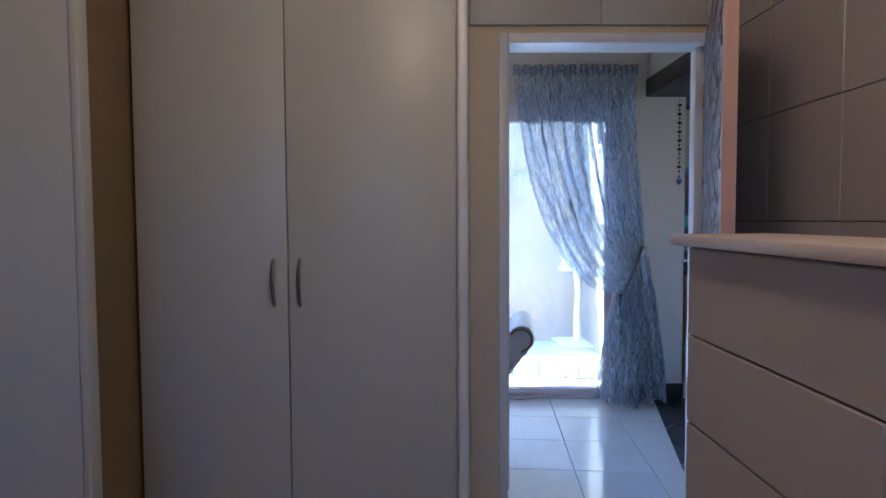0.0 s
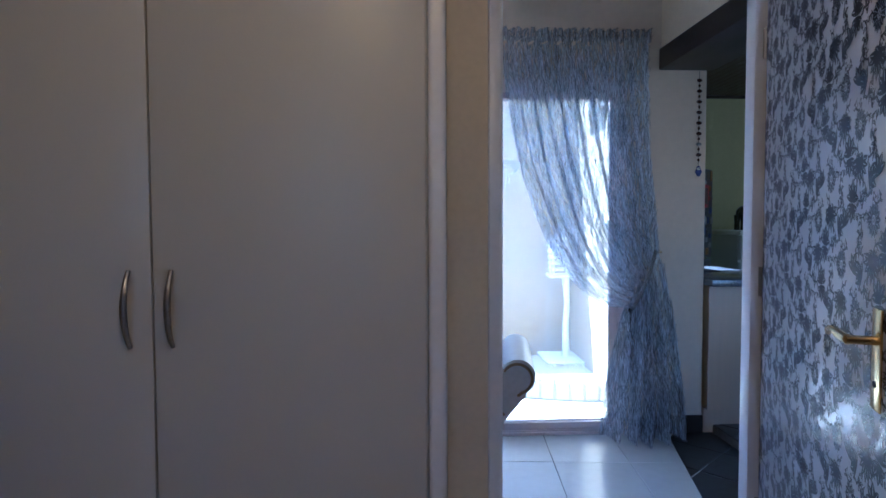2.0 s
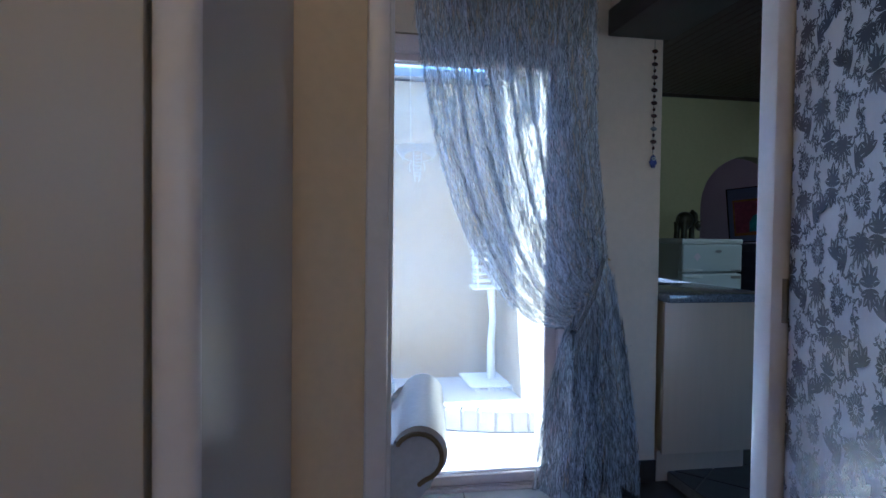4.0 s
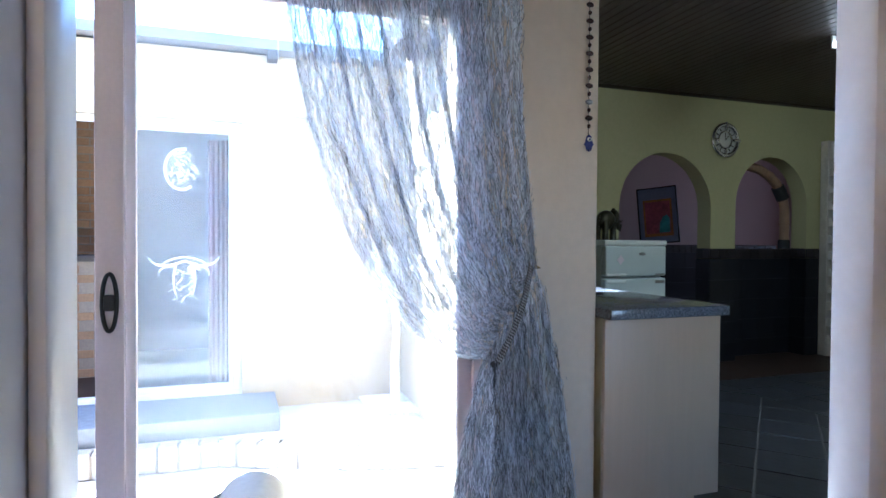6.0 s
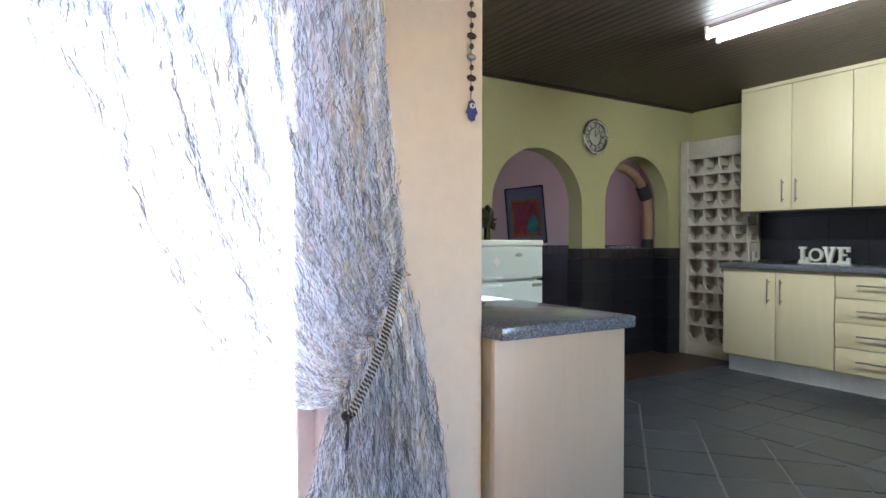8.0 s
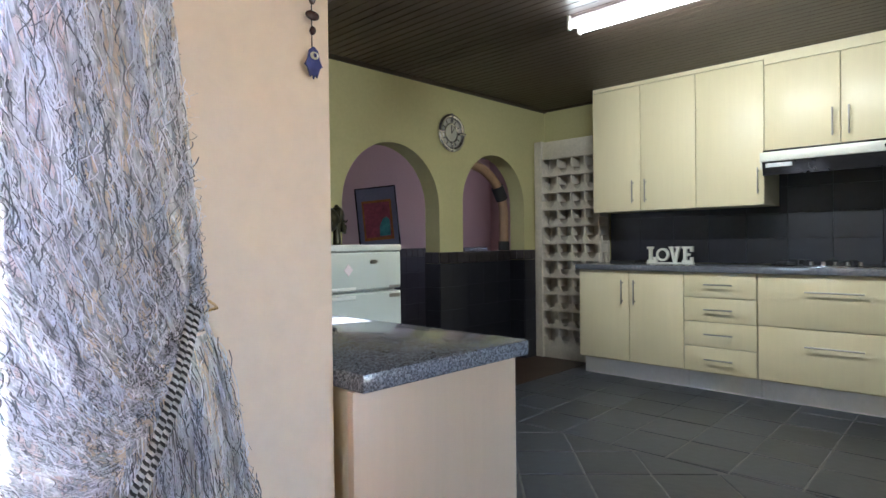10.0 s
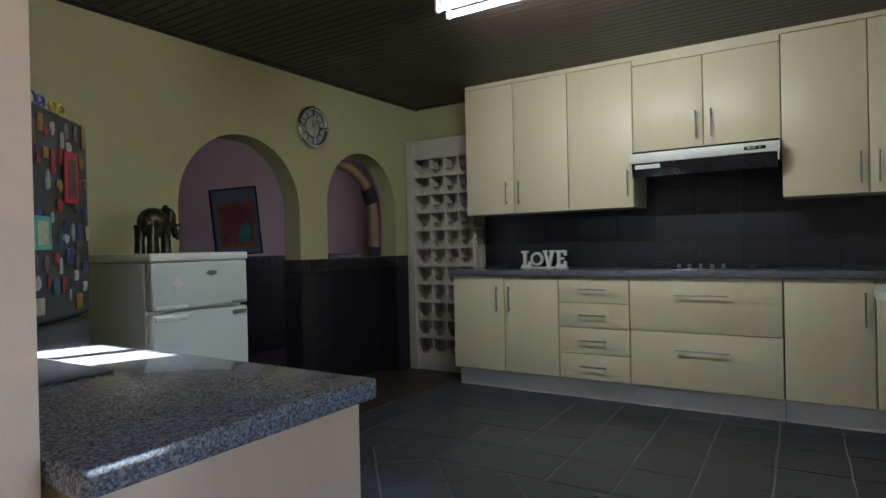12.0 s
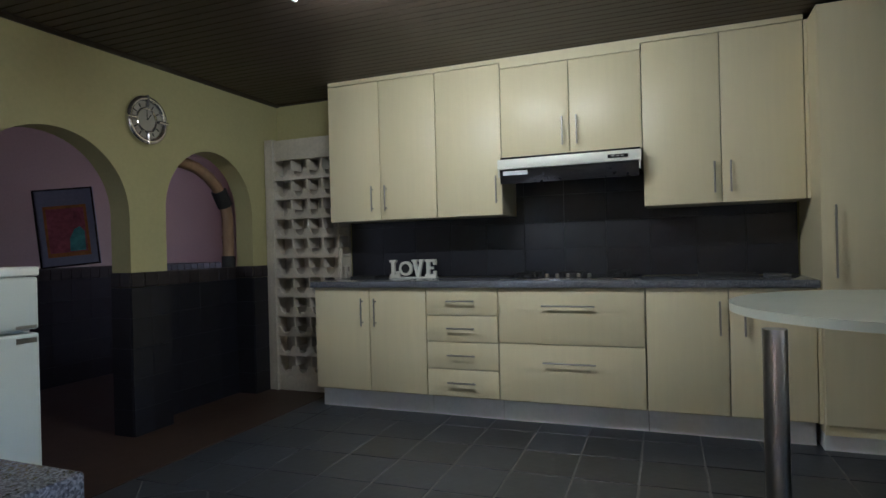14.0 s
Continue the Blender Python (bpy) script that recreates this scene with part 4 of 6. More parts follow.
part("keyhole", on_leaf(bm), M["black_matt"], lock)
for hz in (0.22, 1.02, 1.82):
    part("hinge", on_leaf(rod(bmesh.new(), (0.004, -0.002, hz - 0.05), (0.004, -0.002, hz + 0.05), 0.007)), M["steel"], door)

# ---- living room ----
chair = thing("armchair", (0.17, 3.88, 0), "low grey leather armchair with rolled back and brass studs", "armchair")
# the rolled backrest lies along y; the chair faces the west wall
CX, CZ, CR = 0.500, 0.680, 0.062
prof = [(0.02, 0.12), (0.18, 0.12), (0.29, 0.27), (0.40, 0.44), (0.465, 0.54), (0.505, 0.61)]
prof += [(CX + CR * math.cos(a), CZ + CR * math.sin(a)) for a in [radians(d) for d in range(-72, 176, 16)]]
prof += [(0.36, 0.585), (0.22, 0.48), (0.10, 0.42), (0.02, 0.40)]
bm = bmesh.new()
slab(bm, prof, "y", 3.46, 3.97)
bmesh.ops.bevel(bm, geom=[e for e in bm.edges if abs(e.verts[0].co.y - e.verts[1].co.y) < 1e-5], offset=0.012, segments=2, affect="EDGES")
part("backrest", bm, M["leather"], chair)
part("seat", boxed(-0.24, 3.54, 0.20, 0.08, 3.90, 0.40, bevel=0.04, seg=3), M["leather"], chair)
for y0 in (3.46, 3.905):
    part("armrest", boxed(-0.24, y0, 0.12, 0.018, y0 + 0.075, 0.56, bevel=0.035, seg=3), M["leather"], chair)
for lx in (-0.19, 0.14):
    for ly in (3.51, 3.93):
        part("leg", rod(bmesh.new(), (lx, ly, -0.049), (lx, ly, 0.125), 0.018, 10, 0.028), M["dark_wood"], chair)
edge = prof[5:21]
spots = []
for i in range(len(edge) - 1):
    for k in (0.0, 0.34, 0.67):
        spots.append(Vector(edge[i]).lerp(Vector(edge[i + 1]), k).lerp(Vector((CX - 0.02, CZ - 0.02)), 0.16))
spots += [Vector((0.27, 0.28)).lerp(Vector((0.45, 0.55)), i / 23) for i in range(24)]
stud_mesh = finish("stud", ball(bmesh.new(), (0, 0, 0), 0.006, 0.004, 0.006, 6, 4), M["stud"])
for p in spots:
    piece("stud", stud_mesh, chair, (p.x, 3.457, p.y))

chair.matrix_basis = Matrix.Translation((0.457, 3.44, 0)) @ Matrix.Rotation(radians(-9), 4, "Z") @ Matrix.Translation((-0.5, -3.46, 0)) @ chair.matrix_basis

# skirting on the pier
structure("baseboard_pier", boxed(1.45, 4.846, -0.047, 1.838, 4.859, 0.06, bevel=0.003), M["dark_wood"], "dark timber skirting at the foot of the pier", smooth=True)


# ---- feathery curtain ----
def strand(u, v):
    """A place on the gathered curtain: u across the cloth, v from the heading down to the tie."""
    top = Vector((0.595 + 0.85 * u, 2.24))
    tie = Vector((1.315 + 0.19 * u, 0.735 + 0.31 * u))
    c1 = Vector((0.60 + 0.85 * u + 0.03 * (1 - u), 1.72))
    c2 = Vector((0.86 + 0.66 * u ** 0.8, 0.70 + 0.42 * u))
    p = top * (1 - v) ** 3 + c1 * 3 * v * (1 - v) ** 2 + c2 * 3 * v * v * (1 - v) + tie * v ** 3
    fold = math.sin(2 * math.pi * 10.5 * u + 1.5 * math.sin(6 * u)) * (0.045 * (1 - v) + 0.022)
    fold += 0.012 * math.sin(2 * math.pi * 23 * u + 4 * v)
    return Vector((p.x + 0.006 * math.sin(40 * u + 9 * v), 4.755 + fold * (1 - 0.45 * v), p.y))


def skirt(u, v):
    """Below the tie the cloth falls and spreads to the floor."""
    tie = Vector((1.315 + 0.19 * u, 0.735 + 0.31 * u))
    bot = Vector((1.19 + 0.47 * u, -0.025 + 0.02 * math.sin(9 * u)))
    w = v ** 0.75
    x = tie.x + (bot.x - tie.x) * w
    z = tie.y + (bot.y - tie.y) * v
    fold = math.sin(2 * math.pi * 5 * u + 1.2 * v) * (0.03 + 0.07 * w) + 0.012 * math.sin(2 * math.pi * 13 * u + 3 * v)
    return Vector((x + 0.008 * math.sin(30 * u + 7 * v), 4.735 + fold - 0.02 * w, z))


def cloth(f, nu, nv):
    bm = bmesh.new()
    g = [[bm.verts.new(f(i / nu, j / nv)) for i in range(nu + 1)] for j in range(nv + 1)]
    for j in range(nv):
        for i in range(nu):
            bm.faces.new((g[j][i], g[j][i + 1], g[j + 1][i + 1], g[j + 1][i]))
    return bm


curtain = thing("curtain", (1.0, 4.75, 0.0), "blue-grey feathery sheer curtain tied back with a rope", "curtain")
part("drape", cloth(strand, 190, 60), M["sheer"], curtain)
part("lower_drape", cloth(skirt, 110, 40), M["sheer"], curtain)


def heading(u, v):
    return Vector((0.59 + 0.86 * u, 4.75 + 0.022 * math.sin(2 * math.pi * 22 * u), 2.235 + 0.075 * v + 0.006 * math.sin(70 * u)))


part("heading", cloth(heading, 200, 5), M["sheer"], curtain, "gathered frilled heading")


def yarns(f, count, seed, width, spread, lens):
    """Loose ribbons of feather yarn that wander over the cloth."""
    bm, r = bmesh.new(), random.Random(seed)
    for _ in range(count):
        u, v = r.random(), r.random()
        ln = r.uniform(*lens)
        du, ph, off = r.uniform(-0.02, 0.02), r.uniform(0, 6.3), r.uniform(-0.014, 0.010)
        amp, n, fq = r.uniform(0.0008, 0.0042) * spread, 12, r.uniform(3, 9)
        prev = None
        for i in range(n + 1):
            t = i / n
            p = f(min(1, max(0, u + du * t)), min(1, max(0, v + ln * t)))
            p = p + Vector((amp * math.sin(ph + fq * t), off + amp * math.cos(ph * 2 + fq * t) - 0.004, 0.5 * amp * math.cos(ph + fq * t)))
            if u < 0.03 or u > 0.97:
                p.x += (t * t) * r.uniform(-0.012, 0.008) * spread
            w = width * (1.2 - 0.6 * t)
            cur = (bm.verts.new(p + Vector((-w, 0, 0.2 * w))), bm.verts.new(p + Vector((w, 0, -0.2 * w))))
            if prev:
                bm.faces.new((prev[0], prev[1], cur[1], cur[0]))
            prev = cur
    return bm


part("yarn", yarns(strand, 7000, 3, 0.0009, 2.2, (0.02, 0.09)), M["yarn"], curtain, "pale feather yarn", smooth=False)
part("yarn", yarns(strand, 3400, 4, 0.0009, 2.4, (0.02, 0.07)), M["yarn_dark"], curtain, "dark feather yarn", smooth=False)
part("yarn", yarns(skirt, 3600, 6, 0.0008, 2.4, (0.05, 0.18)), M["yarn"], curtain, "pale feather yarn", smooth=False)
part("yarn", yarns(skirt, 2200, 7, 0.0008, 2.6, (0.05, 0.16)), M["yarn_dark"], curtain, "dark feather yarn", smooth=False)
part("yarn", yarns(heading, 700, 8, 0.0011, 1.2, (0.2, 0.6)), M["yarn_dark"], curtain, "dark feather yarn", smooth=False)
# two twisted cords run from the wall hook down to the knot
for side in (-1, 1):
    for k, mm in ((0.0, "rope"), (math.pi, "rope_dark")):
        bm = bmesh.new()
        a, b = Vector((1.488, 4.735, 1.057)), Vector((1.330, 4.668, 0.735))
        pts = []
        for i in range(520):
            t = i / 519
            c = a.lerp(b, t) + Vector((0.004 * math.sin(math.pi * t), -0.03 * math.sin(math.pi * t), 0)) + Vector((0.85, 0, -0.5)) * (0.0056 * side)
            ang = k + 230 * t
            pts.append(c + Vector((math.cos(ang) * 0.85, math.sin(ang), -0.5 * math.cos(ang))) * 0.0028)
        tube(bm, pts, 0.0034, 5)
        part("tieback", bm, M[mm], curtain, "twisted black and white rope tieback")
bm = bmesh.new()
tube(bm, [(1.482, 4.735, 1.057), (1.49, 4.735, 1.045), (1.535, 4.76, 1.05), (1.555, 4.81, 1.05), (1.562, 4.862, 1.058)], 0.0026, 8)
part("wall_hook", bm, M["brass"], curtain, "small brass hook")
bm = bmesh.new()
ball(bm, (1.326, 4.685, 0.728), 0.014, 0.014, 0.012, 12, 8)
tube(bm, [(1.326, 4.680, 0.72), (1.322, 4.672, 0.66), (1.312, 4.668, 0.60), (1.308, 4.668, 0.55)], [0.005, 0.004, 0.004, 0.006], 8)
part("tie_knot", bm, M["rope_dark"], curtain, "dark rope knot with a hanging tail")
rail = solid("curtain_rail", rod(bmesh.new(), (-1.1, 4.79, 2.27), (1.46, 4.79, 2.27), 0.011), M["alu_white"], "white curtain rail above the sliding door", "curtain rail")
for bxx in (-1.0, 0.2, 1.4):
    part("bracket", boxed(bxx - 0.01, 4.785, 2.262, bxx + 0.01, 4.861, 2.278), M["alu_white"], rail)

# bead string with a hand charm on the pier
beads = thing("bead_string", (1.785, 4.845, 1.48), "string of dark beads ending in a blue hand charm", "wall charm")
part("cord", rod(bmesh.new(), (1.785, 4.845, 1.55), (1.785, 4.845, 2.11), 0.0012, 6), M["rope_dark"], beads)
z = 2.055
k = 0
while z > 1.575:
    bm = bmesh.new()
    if k % 2 == 0:
        ball(bm, (1.785, 4.842, z), 0.017, 0.006, 0.010, 12, 7)
        part("disc", bm, M["silver"] if z < 1.72 and k % 4 == 0 else M["bead"], beads)
    else:
        ball(bm, (1.785, 4.842, z), 0.007, 0.007, 0.009, 8, 6)
        part("bead", bm, M["bead"], beads)
    z -= 0.031
    k += 1
bm = bmesh.new()
hand = [(-0.018, -0.005), (-0.026, -0.02), (-0.019, -0.024), (-0.015, -0.034), (-0.010, -0.048), (-0.005, -0.04), (0.0, -0.052), (0.005, -0.04), (0.010, -0.048), (0.015, -0.034), (0.019, -0.024), (0.026, -0.02), (0.018, -0.005), (0.012, 0.018), (0.0, 0.026), (-0.012, 0.018)]
slab(bm, [(1.785 + a * 0.8, 1.535 + b * 0.85) for a, b in hand], "y", 4.838, 4.843)
part("hand_charm", bm, M["hamsa_blue"], beads, "blue enamel hand charm")
bm = bmesh.new()
ball(bm, (1.785, 4.8365, 1.538), 0.0105, 0.003, 0.008, 12, 7)
eye = part("eye", bm, M["white_plastic"], beads, "white enamel eye")
bm = bmesh.new()
ball(bm, (1.785, 4.834, 1.538), 0.0045, 0.002, 0.0045, 10, 6)
part("pupil", bm, M["hamsa_blue"], eye)


# ---- kitchen: peninsula ----
pen = thing("peninsula_cabinet", (2.12, 5.4, 0), "peach laminate peninsula cabinet under a granite top", "cabinet")
part("front_panel", boxed(1.842, 4.80, 0.105, 2.398, 4.82, 0.843, bevel=0.0015), M["panel_peach"], pen)
part("body", boxed(1.86, 4.821, 0.105, 2.379, 5.93, 0.843), M["cabinet_body"], pen)
part("plinth", boxed(1.842, 4.85, -0.048, 2.32, 5.93, 0.104), M["panel_peach"], pen)
for y0, y1 in ((4.823, 5.190), (5.194, 5.558), (5.562, 5.928)):
    d = part("door", boxed(2.380, y0, 0.11, 2.397, y1, 0.84, bevel=0.002), M["cream_wood"], pen)
    part("handle", rod(bmesh.new(), (2.402, y1 - 0.05, 0.60), (2.402, y1 - 0.05, 0.80), 0.006), M["steel"], d)
solid("peninsula_worktop", boxed(1.842, 4.765, 0.845, 2.415, 5.955, 0.887, bevel=0.006), M["counter"], "speckled grey granite peninsula worktop", "worktop")
bm = boxed(1.87, 5.33, 0.888, 2.19, 5.66, 0.893, bevel=0.002)
solid("place_mat", bm, M["mat_dark"], "dark woven place mat on the granite top", "place mat")
win = thing("window_kitchen", (1.77, (W0 + W1) / 2, WB), "white aluminium kitchen window over the peninsula", "window", kind="structure")
for y0, y1, z0, z1 in ((W0, W1, WB, WB + 0.04), (W0, W1, WT - 0.04, WT), (W0, W0 + 0.04, WB + 0.041, WT - 0.041), (W1 - 0.04, W1, WB + 0.041, WT - 0.041), ((W0 + W1) / 2 - 0.02, (W0 + W1) / 2 + 0.02, WB + 0.041, WT - 0.041)):
    part("window_frame", boxed(1.74, y0 + 0.001, z0 + 0.001, 1.78, y1 - 0.001, z1 - 0.001, bevel=0.003), M["alu_white"], win)
for y0, y1 in ((W0 + 0.041, (W0 + W1) / 2 - 0.021), ((W0 + W1) / 2 + 0.021, W1 - 0.041)):
    part("pane", boxed(1.757, y0, WB + 0.042, 1.761, y1, WT - 0.042), M["glass"], win).visible_shadow = False


# ---- kitchen: base units, worktop, wall units ----
BX, UX = 5.67, 5.86


def bar_handle(parent, a, b, out):
    """A straight bar on two posts; out is how far it stands off, towards -x."""
    a, b = Vector(a), Vector(b)
    bm = rod(bmesh.new(), a + Vector((-out, 0, 0)), b + Vector((-out, 0, 0)), 0.0056, 10)
    for t in (0.12, 0.88):
        p = a.lerp(b, t)
        rod(bm, p + Vector((-out, 0, 0)), p + Vector((0.0005, 0, 0)), 0.0042, 8)
    return part("handle", bm, M["steel"], parent, "brushed steel bar handle")


def base_unit(y0, y1, fronts, label):
    """fronts: (y0, y1, z0, z1, handle) with handle 'v' at y or 'h'."""
    u = thing("base_cabinet", (5.95, (y0 + y1) / 2, 0.0), label, "cabinet", group="kitchen base units")
    part("body", boxed(BX + 0.021, min(y0, y1) + 0.001, 0.15, KX - 0.002, max(y0, y1) - 0.001, 0.905), M["cabinet_body"], u)
    part("plinth", boxed(BX + 0.095, min(y0, y1) + 0.001, 0.0, BX + 0.113, max(y0, y1) - 0.001, 0.148), M["plinth_grey"], u)
    for a, b, z0, z1, kind, at in fronts:
        f = part("drawer_front" if kind == "h" else "door", boxed(BX, min(a, b) + 0.002, z0 + 0.002, BX + 0.019, max(a, b) - 0.002, z1 - 0.002, bevel=0.0015), M["cream_wood"], u)
        if kind == "h":
            bar_handle(f, (BX, (a + b) / 2 - at / 2, z1 - 0.115 if z1 - z0 > 0.25 else (z0 + z1) / 2 + 0.005), (BX, (a + b) / 2 + at / 2, z1 - 0.115 if z1 - z0 > 0.25 else (z0 + z1) / 2 + 0.005), 0.032)
        else:
            bar_handle(f, (BX, at, 0.63), (BX, at, 0.83), 0.032)
    return u


ZB, ZT = 0.158, 0.905
base_unit(5.662, 6.575, [(6.113, 6.573, ZB, ZT, "v", 6.165), (5.664, 6.109, ZB, ZT, "v", 6.058)], "cream base cabinet with two doors")
base_unit(5.14, 5.66, [(5.142, 5.658, 0.717, ZT, "h", 0.20), (5.142, 5.658, 0.535, 0.714, "h", 0.20), (5.142, 5.658, 0.347, 0.532, "h", 0.20), (5.142, 5.658, ZB, 0.344, "h", 0.20)], "cream base cabinet with four drawers")
base_unit(4.205, 5.137, [(4.207, 5.135, 0.540, ZT, "h", 0.335), (4.207, 5.135, ZB, 0.537, "h", 0.335)], "cream base cabinet with two wide drawers under the hob")
base_unit(3.30, 4.202, [(3.745, 4.20, ZB, ZT, "v", 3.79), (3.302, 3.741, ZB, ZT, "v", 3.66)], "cream base cabinet with two doors beside the tall unit")
solid("kitchen_worktop", boxed(BX - 0.028, 3.285, 0.908, KX - 0.002, 6.60, 0.953, bevel=0.005), M["counter"], "speckled grey granite worktop along the cabinets", "worktop")


def wall_unit(y0, y1, z0, z1, doors, label):
    u = thing("wall_cabinet", (6.06, (y0 + y1) / 2, z0), label, "cabinet", group="kitchen wall units")
    part("body", boxed(UX + 0.021, y0 + 0.0008, z0 + 0.002, KX - 0.002, y1 - 0.0008, z1), M["cabinet_body"], u)
    for a, b, h, hz in doors:
        d = part("door", boxed(UX, a + 0.002, z0, UX + 0.019, b - 0.002, z1 - 0.004, bevel=0.0015), M["cream_wood"], u)
        bar_handle(d, (UX, h, hz), (UX, h, hz + 0.19), 0.032)
    return u


wall_unit(5.636, 6.537, 1.405, 2.46, [(6.095, 6.537, 6.157, 1.472), (5.636, 6.092, 6.045, 1.472)], "tall cream wall cabinet with two doors beside the wine rack")
wall_unit(5.142, 5.633, 1.405, 2.46, [(5.142, 5.633, 5.178, 1.485)], "cream wall cabinet with one door")
wall_unit(4.207, 5.139, 1.793, 2.42, [(4.668, 5.139, 4.71, 1.85), (4.207, 4.664, 4.615, 1.85)], "short cream wall cabinet above the extractor")
wall_unit(3.30, 4.204, 1.417, 2.46, [(3.751, 4.204, 3.79, 1.478), (3.302, 3.748, 3.70, 1.478)], "tall cream wall cabinet with two doors beside the tall unit")
structure("trim_wall_units", boxed(UX + 0.006, 3.30, 2.463, UX + 0.024, 6.537, KZ - 0.001), M["cream_wood"], "cream filler strip between wall units and ceiling")
structure("trim_tall_upper", boxed(UX + 0.003, 3.2795, 1.417, UX + 0.02, 3.2985, 2.46), M["cream_wood"], "cream filler strip beside the tall cabinet")
structure("trim_tall_lower", boxed(BX + 0.004, 3.2795, 0.15, BX + 0.02, 3.2985, 0.905), M["cream_wood"], "cream filler strip beside the tall cabinet")
structure("trim_hood_unit", boxed(UX + 0.004, 4.208, 2.422, UX + 0.022, 5.138, 2.462), M["cream_wood"], "cream filler strip above the short cabinet")

hood = thing("extractor_hood", (5.98, 4.67, 1.64), "white slimline extractor hood with dark glass", "extractor hood")
part("body", boxed(5.80, 4.215, 1.66, KX - 0.003, 5.13, 1.79, bevel=0.004), M["black_gloss"], hood)
part("front", boxed(5.735, 4.208, 1.70, 5.798, 5.137, 1.768, bevel=0.006), M["white_plastic"], hood)
bm = bmesh.new()
slab(bm, [(5.745, 1.699), (5.757, 1.699), (5.772, 1.606), (5.760, 1.604)], "y", 4.225, 5.122)
visor = part("glass_visor", bm, M["black_gloss"], hood, "dark glass visor")
bm = bmesh.new()
slab(bm, [(5.7440, 1.688), (5.7452, 1.688), (5.7490, 1.660), (5.7478, 1.660)], "y", 4.93, 5.10)
part("sticker", bm, M["alu_white"], visor, "silver sticker with unreadable lettering")
part("control_panel", boxed(5.731, 4.285, 1.722, 5.7345, 4.41, 1.745, bevel=0.003), M["black_gloss"], hood)
for i in range(3):
    part("button", boxed(5.728, 4.31 + i * 0.03, 1.73, 5.7305, 4.328 + i * 0.03, 1.738), M["steel"], hood)
for yy in (4.212, 5.125):
    part("side_clip", boxed(5.74, yy, 1.648, 5.756, yy + 0.009, 1.699, bevel=0.002), M["white_plastic"], hood)
bm = boxed(5.836, 4.86, 1.662, 5.875, 5.04, 1.668)
part("lamp_cover", bm, M["white_plastic"], hood)

hob = thing("gas_hob", (5.98, 4.69, 0.955), "black and steel gas hob with five burners", "hob")
part("tray", boxed(5.735, 4.235, 0.954, 6.19, 5.135, 0.962, bevel=0.003), M["chrome"], hob)
part("glass_top", boxed(5.78, 4.255, 0.9625, 6.17, 5.115, 0.967, bevel=0.002), M["black_gloss"], hob)
for i, (x, y, r) in enumerate(((5.88, 4.98, 0.045), (6.08, 4.98, 0.035), (5.98, 4.69, 0.055), (5.88, 4.38, 0.035), (6.08, 4.38, 0.045))):
    b = part("burner", rod(bmesh.new(), (x, y, 0.967), (x, y, 0.985), r, 18), M["black_matt"], hob)
    for k in range(4):
        c, s = math.cos(k * math.pi / 2 + 0.78), math.sin(k * math.pi / 2 + 0.78)
        bm = tube(bmesh.new(), [(x + c * r * 0.5, y + s * r * 0.5, 0.997), (x + c * (r + 0.05), y + s * (r + 0.05), 0.997), (x + c * (r + 0.056), y + s * (r + 0.056), 0.99), (x + c * (r + 0.056), y + s * (r + 0.056), 0.967)], 0.0045, 6)
        part("pan_support", bm, M["black_matt"], b)
for i in range(5):
    part("knob", rod(bmesh.new(), (5.80, 4.55 + i * 0.07, 0.967), (5.80, 4.55 + i * 0.07, 0.992), 0.015, 14, 0.013), M["steel"], hob)

# slab-lettered LOVE sign; the O is a small clock
sign = thing("love_sign", (6.1, 5.95, 0.953), "white slab-lettered LOVE sign with a clock in the O", "sign")
SX0, SX1, H0 = 6.085, 6.115, 0.962


def letter(blocks, y):
    bm = bmesh.new()
    for a, b, z0, z1 in blocks:
        box(bm, SX0, y - a, H0 + z0, SX1, y - b, H0 + z1)
    return bm


part("base", boxed(SX0 - 0.008, 5.745, 0.953, SX1 + 0.008, 6.15, 0.962, bevel=0.002), M["white_plastic"], sign)
part("letter_l", letter([(0.0, 0.055, 0, 0.02), (0.015, 0.04, 0.0205, 0.115), (0.0, 0.055, 0.1155, 0.135), (0.0555, 0.085, 0, 0.045)], 6.147), M["white_plastic"], sign)
bm = bmesh.new()
ring = [(6.01 + 0.055 * math.cos(a), H0 + 0.066 + 0.056 * math.sin(a)) for a in [i * math.pi / 16 for i in range(32)]]
inner = [(6.01 + 0.036 * math.cos(a), H0 + 0.066 + 0.037 * math.sin(a)) for a in [i * math.pi / 16 for i in range(32)]]
for xx in (SX0, SX1):
    o = [bm.verts.new((xx, *p)) for p in ring]
    n_ = [bm.verts.new((xx, *p)) for p in inner]
    for i in range(32):
        bm.faces.new((o[i], o[(i + 1) % 32], n_[(i + 1) % 32], n_[i]))
    if xx == SX0:
        o0, n0 = o, n_
for i in range(32):
    bm.faces.new((o0[i], o0[(i + 1) % 32], o[(i + 1) % 32], o[i]))
    bm.faces.new((n0[i], n0[(i + 1) % 32], n_[(i + 1) % 32], n_[i]))
part("letter_o", bm, M["white_plastic"], sign)
part("clock_face", rod(bmesh.new(), (SX0 + 0.008, 6.01, H0 + 0.066), (SX0 + 0.012, 6.01, H0 + 0.066), 0.037, 24), M["black_matt"], sign, "small black clock face")
bm = bmesh.new()
